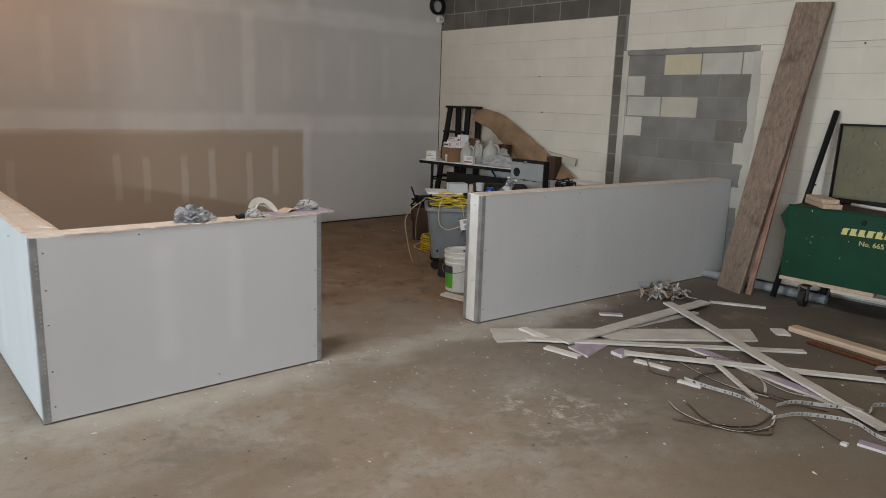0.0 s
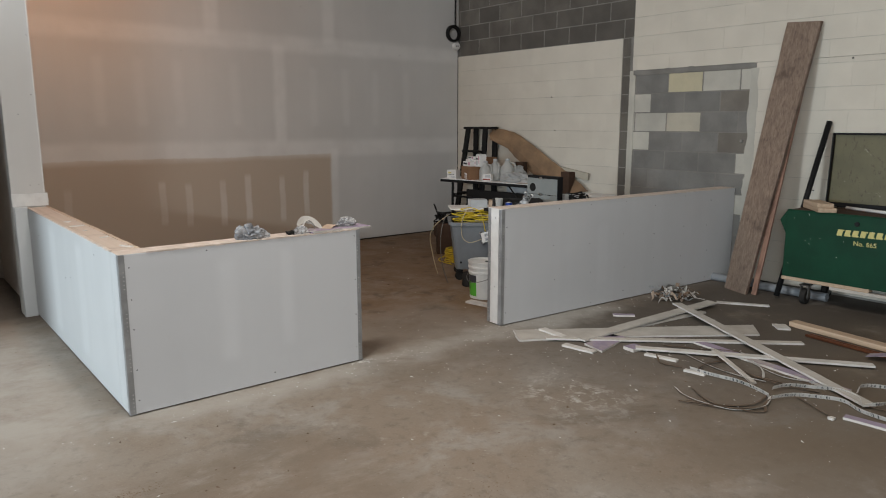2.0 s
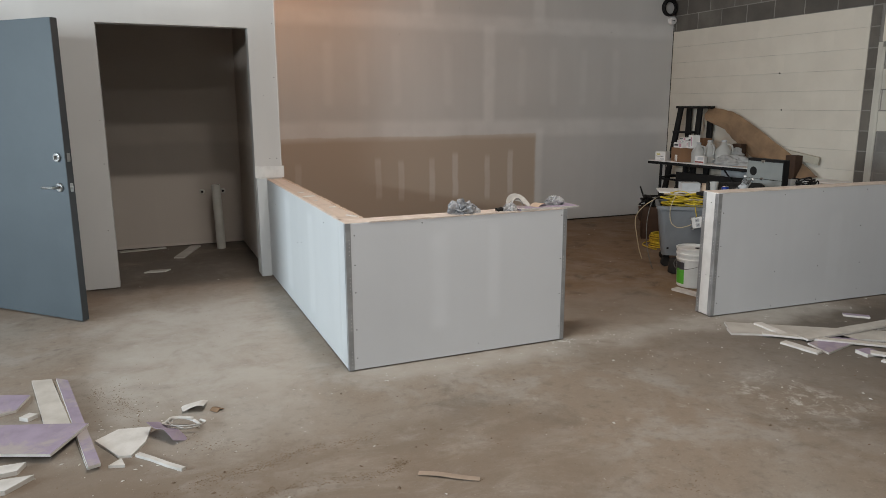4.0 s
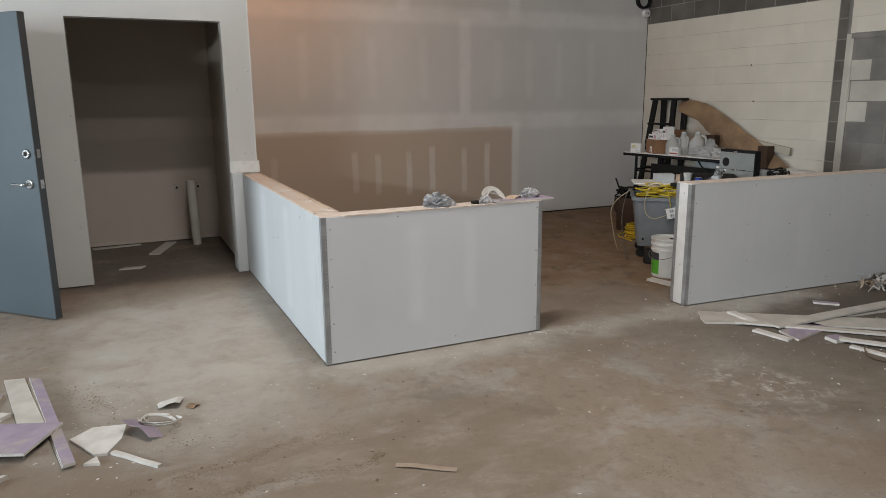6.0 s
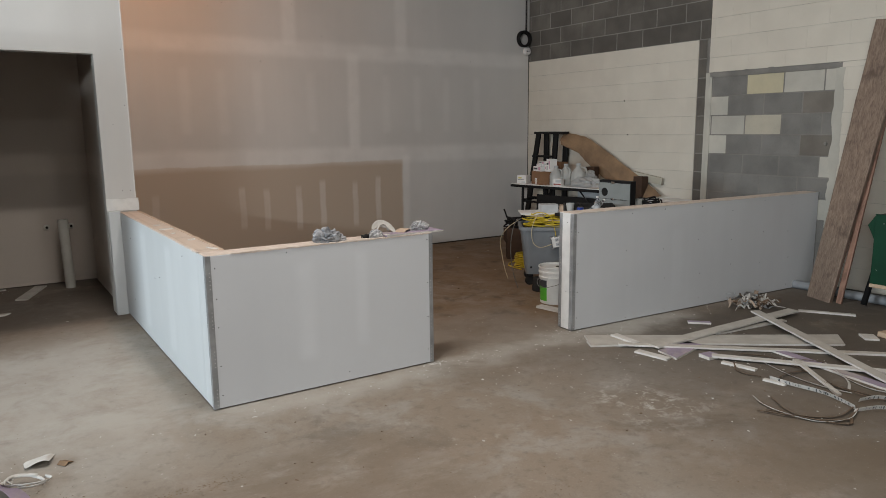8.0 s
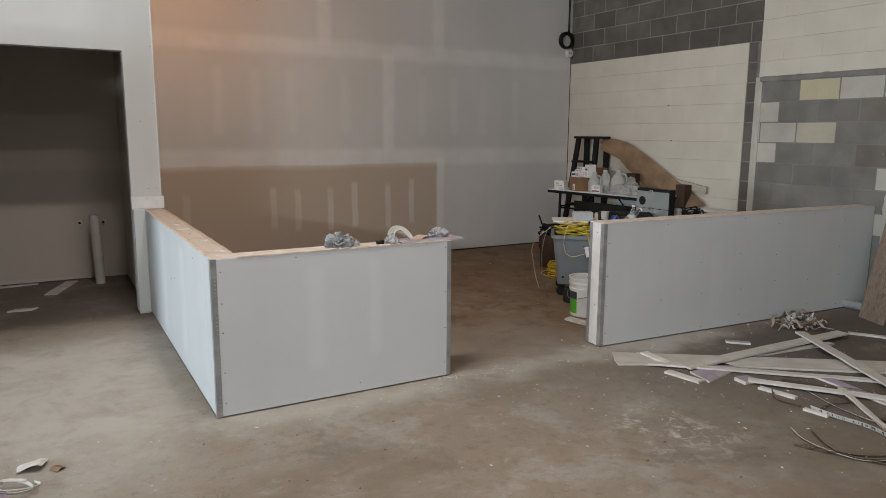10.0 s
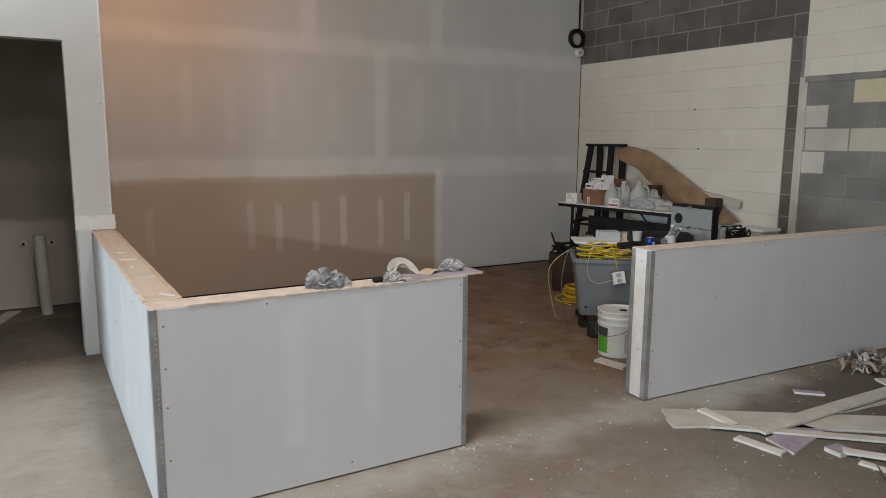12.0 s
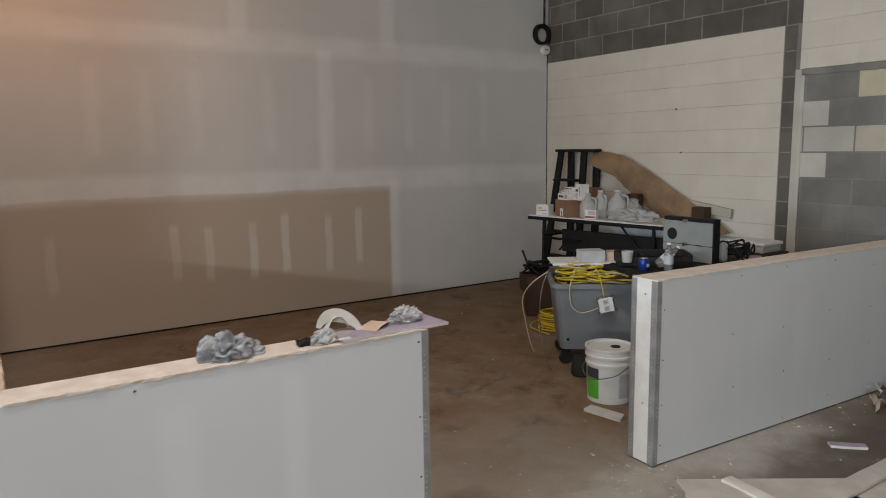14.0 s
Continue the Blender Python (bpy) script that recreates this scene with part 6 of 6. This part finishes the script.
part("label", arc_label(0.1335, 150, 196, 0.03, 0.165), M_LIME, bucket, "bright green label")
part("label", arc_label(0.1337, 150, 196, 0.165, 0.232), M_INK, bucket, "black label band")
part("label", arc_label(0.1335, 248, 285, 0.04, 0.20), M_GREY_CARD, bucket, "small grey print block")
text_part("430", 0.045, bucket, pose(-0.1372, 0.025, 0.182, 90, 0, -80), M_WHITE_CARD)
part("bail", tube_bm(smooth_path([(0.0, 0.155, 0.25), (-0.10, 0.13, 0.20), (-0.165, 0.0, 0.165), (-0.10, -0.13, 0.20), (0.0, -0.155, 0.25)], 6), 0.003, 6), M_CASTER, bucket, "thin wire bail", smooth=True)
quad_scrap("small drywall offcut in front of the bucket", [(3.74, 4.40), (3.82, 4.42), (3.86, 4.20), (3.78, 4.16)], 0.0, 0.016, M_SCRAP_WHITE)
coil = thing("cord_coil", pose(4.93, 5.88, 0), "coil of yellow extension cord on the floor", "cord")
for k in range(9):
    rr = 0.17 - 0.008 * (k % 3)
    pts = [(rr * math.cos(a), rr * math.sin(a), 0.010 + 0.016 * k + 0.006 * math.sin(2 * a + k)) for a in np.linspace(0, 6.28, 28)]
    part("turn", tube_bm(pts, 0.0085, 7), M_YELLOW_CORD, coil, smooth=True)
solid("cord", tube_bm(smooth_path([(4.70, 5.75, 0.008), (4.74, 6.02, 0.008), (4.92, 6.15, 0.008), (5.1, 6.1, 0.008)], 6), 0.007, 7), M_YELLOW_CORD, I4, "loose yellow cord end on the floor", "cord", smooth=True)
carton("carton", "dark brown open carton under the table", pose(5.32, 6.78, 0.10, 0, 0, -30), 0.40, 0.30, 0.16, M_CARTON_DARK)
carton("carton", "flattened brown carton on the floor under another", pose(5.34, 6.76, 0.0, 0, 0, -30), 0.38, 0.26, 0.097, M_CARTON)
carton("carton", "low dark carton beside the tote", pose(4.98, 6.35, 0, 0, 0, -35), 0.30, 0.24, 0.36, M_CARTON_DARK)
bag = thing("tool_heap", pose(5.02, 6.40, 0.363), "heap of black cables and tools on a carton", "tools")
r = random.Random(5)
for k in range(9):
    pts = [(0.12 + r.uniform(-0.12, 0.12), -0.02 + r.uniform(-0.09, 0.11), r.uniform(0.01, 0.12)) for i in range(4)]
    part("cable", tube_bm(smooth_path(pts, 5), r.choice((0.006, 0.008, 0.012)), 6), M_BLACK_PLASTIC, bag, smooth=True)
part("handle", tube_bm([(0.08, 0.03, 0.0), (0.03, 0.10, 0.22)], 0.010, 8), M_BLACK_PLASTIC, bag, "black tool handle")
solid("motor_housing", lumpy(cyl_bm(0.07, 0.06, 0, 0.13, 16, 0.01), 0.008, 12), M_RUBBER, pose(4.20, 4.88, 0.0, 0, 0, 0), "small dark motor housing on the floor by the tote", "tool", smooth=True)

# ---- cable coil and box high in the corner ----
coil = thing("cable_coil", pose(6.40, NORTH - 0.035, 2.765, 90, 0, 0), "black cable coil hung in the corner near a white box", "cable coil")
for k in range(7):
    rr = 0.104 - 0.009 * (k % 3)
    part("turn", tube_bm([(rr * math.cos(a) + 0.004 * math.sin(k), rr * math.sin(a) + 0.004 * math.cos(2 * k), -0.032 + 0.009 * k) for a in np.linspace(0, 6.28, 30)], 0.009, 7), M_BLACK_PLASTIC, coil, smooth=True)
for dx in (0.0, 0.016):
    solid("cable", tube_bm([(6.445 + dx, NORTH - 0.012, 2.83), (6.448 + dx, NORTH - 0.012, CEIL)], 0.005, 6), M_BLACK_PLASTIC, I4, "black cable running up the corner", "cable", "cables in the corner", smooth=True)
lamp_box = thing("junction_box", pose(6.455, NORTH - 0.002, 2.60, 90, 0, 0), "round white junction box with two dark knockouts", "junction box")
part("body", cyl_bm(0.054, 0.050, 0, 0.055, 24, 0.004), M_WHITE_CARD, lamp_box)
for dx in (-0.015, 0.013):
    part("knockout", cyl_bm(0.009, 0.009, 0.0545, 0.057, 12), M_INK, lamp_box, "", pose(dx, 0.0, 0))
solid("bolt", cyl_bm(0.018, 0.014, 0, 0.012, 10), M_MORTAR, pose(EAST - 0.003, 3.50, 1.36) @ WESTWARD, "rusty anchor stub in the painted block", "bolt", "wall anchors")
for y, z in ((2.553, 2.083), (2.78, 0.93), (5.93, 1.443), (6.0, 1.85), (3.3, 0.94)):
    solid("bolt", cyl_bm(0.008, 0.006, 0, 0.01, 8), M_BLACK_STEEL, pose(EAST - 0.003, y, z) @ WESTWARD, "small dark anchor in the painted block", "bolt", "wall anchors")

# ---- offcuts to the west of the low wall ----
G = "offcuts west of the half wall"
quad_scrap("long drywall offcut, paper side up", [(-0.880, 4.25), (-0.779, 4.23), (-0.620, 3.50), (-0.735, 3.52)], 0.0, 0.014, M_BOARD_PAPER, group=G)
quad_scrap("long purple drywall strip under another", [(-0.753, 4.195), (-0.690, 4.14), (-0.478, 3.045), (-0.525, 3.03)], 0.014, 0.014, M_PURPLE, group=G)
quad_scrap("dusty drywall strip under a purple one", [(-0.758, 4.17), (-0.700, 4.12), (-0.490, 3.07), (-0.533, 3.06)], 0.0005, 0.013, M_DUSTY_TAN, group=G)
quad_scrap("large purple drywall offcut lying over the strips", [(-1.35, 3.76), (-0.92, 3.60), (-0.546, 3.46), (-0.68, 3.19), (-0.865, 3.27), (-1.30, 3.45)], 0.029, 0.013, M_PURPLE, group=G)
quad_scrap("purple drywall offcut on the concrete", [(-1.15, 4.15), (-0.86, 4.03), (-0.90, 3.84), (-1.0, 3.80), (-1.2, 3.9)], 0.0, 0.013, M_PURPLE, group=G)
quad_scrap("small white drywall chip on concrete", [(-0.87, 3.72), (-0.83, 3.76), (-0.79, 3.73), (-0.83, 3.69)], 0.0, 0.02, M_SCRAP_WHITE, group=G)
quad_scrap("broken white drywall offcut on the concrete", [(-0.515, 3.315), (-0.42, 3.40), (-0.275, 3.37), (-0.30, 3.22), (-0.36, 3.10), (-0.412, 3.115)], 0.0, 0.013, M_SCRAP_WHITE, group=G)
quad_scrap("small white triangular drywall chip", [(-0.45, 3.04), (-0.40, 3.09), (-0.385, 3.02)], 0.0, 0.013, M_SCRAP_WHITE, group=G)
quad_scrap("white drywall chip on the concrete", [(-0.95, 3.21), (-0.775, 3.20), (-0.80, 3.13), (-0.93, 3.12)], 0.0, 0.02, M_SCRAP_WHITE, group=G)
quad_scrap("white drywall chip with broken end", [(-0.93, 3.08), (-0.729, 3.065), (-0.82, 2.97), (-0.95, 2.99)], 0.0, 0.02, M_SCRAP_WHITE, group=G)
solid("paper_sheet", ribbon_bm(smooth_path([(-0.08, 0.05, 0.05), (-0.03, 0.03, 0.03), (0.03, 0, 0.035), (0.09, -0.04, 0.004)], 5), 0.085, 0.002, 0.25), M_PURPLE, pose(-0.215, 3.245, 0.004, 0, 0, -25), "curled purple board paper on concrete", "paper", G)
for k in range(3):
    pts = [(0.085 * math.cos(a) * (1 + 0.1 * k), 0.045 * math.sin(a), 0.016 + 0.02 * abs(math.sin(a * 0.5 + k))) for a in np.linspace(0.3 + k, 5.2 + k, 20)]
    solid("paper_curl", ribbon_bm(pts, 0.014, 0.0015, 0.6), M_SCRAP_WHITE, pose(-0.13, 3.31, 0.0, 0, 0, -45 + 10 * k), "curl of white paper joint tape", "tape", G, smooth=True)
solid("paper_sheet", ribbon_bm(smooth_path([(-0.06, 0, 0.002), (-0.02, 0.006, 0.012), (0.03, 0.0, 0.026), (0.058, -0.004, 0.022)], 4), 0.105, 0.003, 0.1), M_SCRAP_WHITE, pose(-0.07, 3.53, 0.002, 0, 0, -8), "torn white paper piece on the concrete", "paper", G)
solid("paper_sheet", ribbon_bm([(-0.02, 0, 0.002), (0.0, 0, 0.014), (0.03, 0, 0.003)], 0.05, 0.002), M_KRAFT, pose(0.03, 3.46, 0.001, 0, 0, 40), "small brown cardboard scrap on the concrete", "paper", G)
strip_scrap("white drywall corner sliver on concrete", (-0.335, 3.11, 0.0), (-0.158, 2.893, 0.0), 0.022, M_SCRAP_WHITE, group=G)
solid("cardboard_scrap", ribbon_bm(smooth_path([(-0.13, 0, 0.002), (-0.05, 0.002, 0.006), (0.05, -0.002, 0.004), (0.13, 0.0, 0.002)], 4), 0.032, 0.002), M_DUSTY_TAN, pose(0.855, 2.40, 0.002, 0, 0, -34), "torn tan cardboard strip on the concrete", "paper")

# ---- crumbs of plaster, dirt and sawdust on the concrete ----
def crumbs(name, label, spots, material, seed, lo, hi):
    r = random.Random(seed)
    verts, faces = [], []
    for cx, cy, sx, sy, count in spots:
        for _ in range(count):
            x, y, s = r.gauss(cx, sx), r.gauss(cy, sy), r.uniform(lo, hi) * r.uniform(0.5, 1.0)
            a, l = r.uniform(0, 6.28), r.uniform(0.8, 2.4)
            b = len(verts)
            for k in range(4):
                q = a + k * math.pi / 2
                e = s * (l if k % 2 == 0 else 1.0) * r.uniform(0.6, 1.1)
                verts.append((x + e * math.cos(q), y + e * math.sin(q), 0.0005))
            verts.append((x, y, s * r.uniform(0.4, 0.9)))
            faces += [(b, b + 1, b + 4), (b + 1, b + 2, b + 4), (b + 2, b + 3, b + 4), (b + 3, b, b + 4), (b + 3, b + 2, b + 1, b)]
    me = bpy.data.meshes.new(name)
    me.from_pydata(verts, [], faces)
    me.materials.append(material)
    return tagged(new(name, me), label, "debris", kind="stuff")


def swept(points, spread, count):
    """Spots for crumbs along a swept line of dirt."""
    path = smooth_path([(x, y, 0) for x, y in points], 8)
    return tuple((q.x, q.y, spread * (0.5 + abs(noise.noise((q.x * 9, q.y * 9, 1)))), spread * 0.6, int(count * (0.35 + 1.5 * abs(noise.noise((q.x * 6, q.y * 6, 4)))))) for q in path)


LINES = swept([(-0.30, 2.72), (0.06, 2.78), (0.19, 2.80), (0.34, 2.87), (0.68, 2.86)], 0.035, 34) + swept([(0.05, 2.52), (0.20, 2.58), (0.40, 2.56), (0.63, 2.54), (0.72, 2.60)], 0.03, 30) + swept([(-0.55, 3.95), (-0.42, 3.75), (-0.36, 3.55), (-0.10, 3.15), (0.1, 3.0)], 0.05, 26)
crumbs("dirt_crumbs", "brown dirt crumbs and sawdust on the concrete", LINES + ((0.15, 2.55, 0.10, 0.04, 170), (-0.05, 2.60, 0.12, 0.04, 120), (1.75, 1.95, 0.08, 0.05, 90), (-0.2, 2.75, 0.35, 0.2, 160), (0.6, 2.6, 0.5, 0.3, 160), (1.9, 1.9, 0.5, 0.4, 70), (-0.45, 3.8, 0.12, 0.2, 160), (2.3, 2.6, 0.8, 0.6, 90), (2.9, 4.6, 0.5, 0.8, 200), (4.3, 6.3, 0.8, 0.7, 100), (0.2, 5.5, 0.4, 0.8, 90)), M_DIRT, 3, 0.0010, 0.0048)
crumbs("plaster_crumbs", "white plaster crumbs and chips on the concrete", ((3.9, 2.7, 0.6, 0.4, 160), (4.0, 1.7, 0.5, 0.4, 90), (2.9, 3.3, 0.6, 0.4, 50), (1.5, 3.55, 0.5, 0.06, 70), (4.8, 3.55, 0.8, 0.07, 70), (-0.4, 3.4, 0.35, 0.3, 110), (3.0, 4.2, 0.35, 0.35, 40), (2.0, 2.4, 1.0, 0.7, 60), (4.6, 6.0, 0.7, 0.7, 40), (0.0, 7.0, 0.5, 0.4, 30), (2.23, 3.67, 0.035, 0.015, 60), (2.55, 3.60, 0.2, 0.06, 40), (3.4, 3.7, 0.12, 0.1, 40)), M_SCRAP_WHITE, 5, 0.002, 0.008)
crumbs("wood_shreds", "dark shreds on the concrete", ((2.4, 2.4, 1.3, 0.8, 16), (3.6, 5.5, 0.7, 0.8, 24), (1.0, 3.0, 0.7, 0.4, 12), (4.5, 2.5, 0.8, 0.6, 40), (0.3, 2.7, 0.4, 0.15, 22)), M_TWIG, 9, 0.003, 0.010)
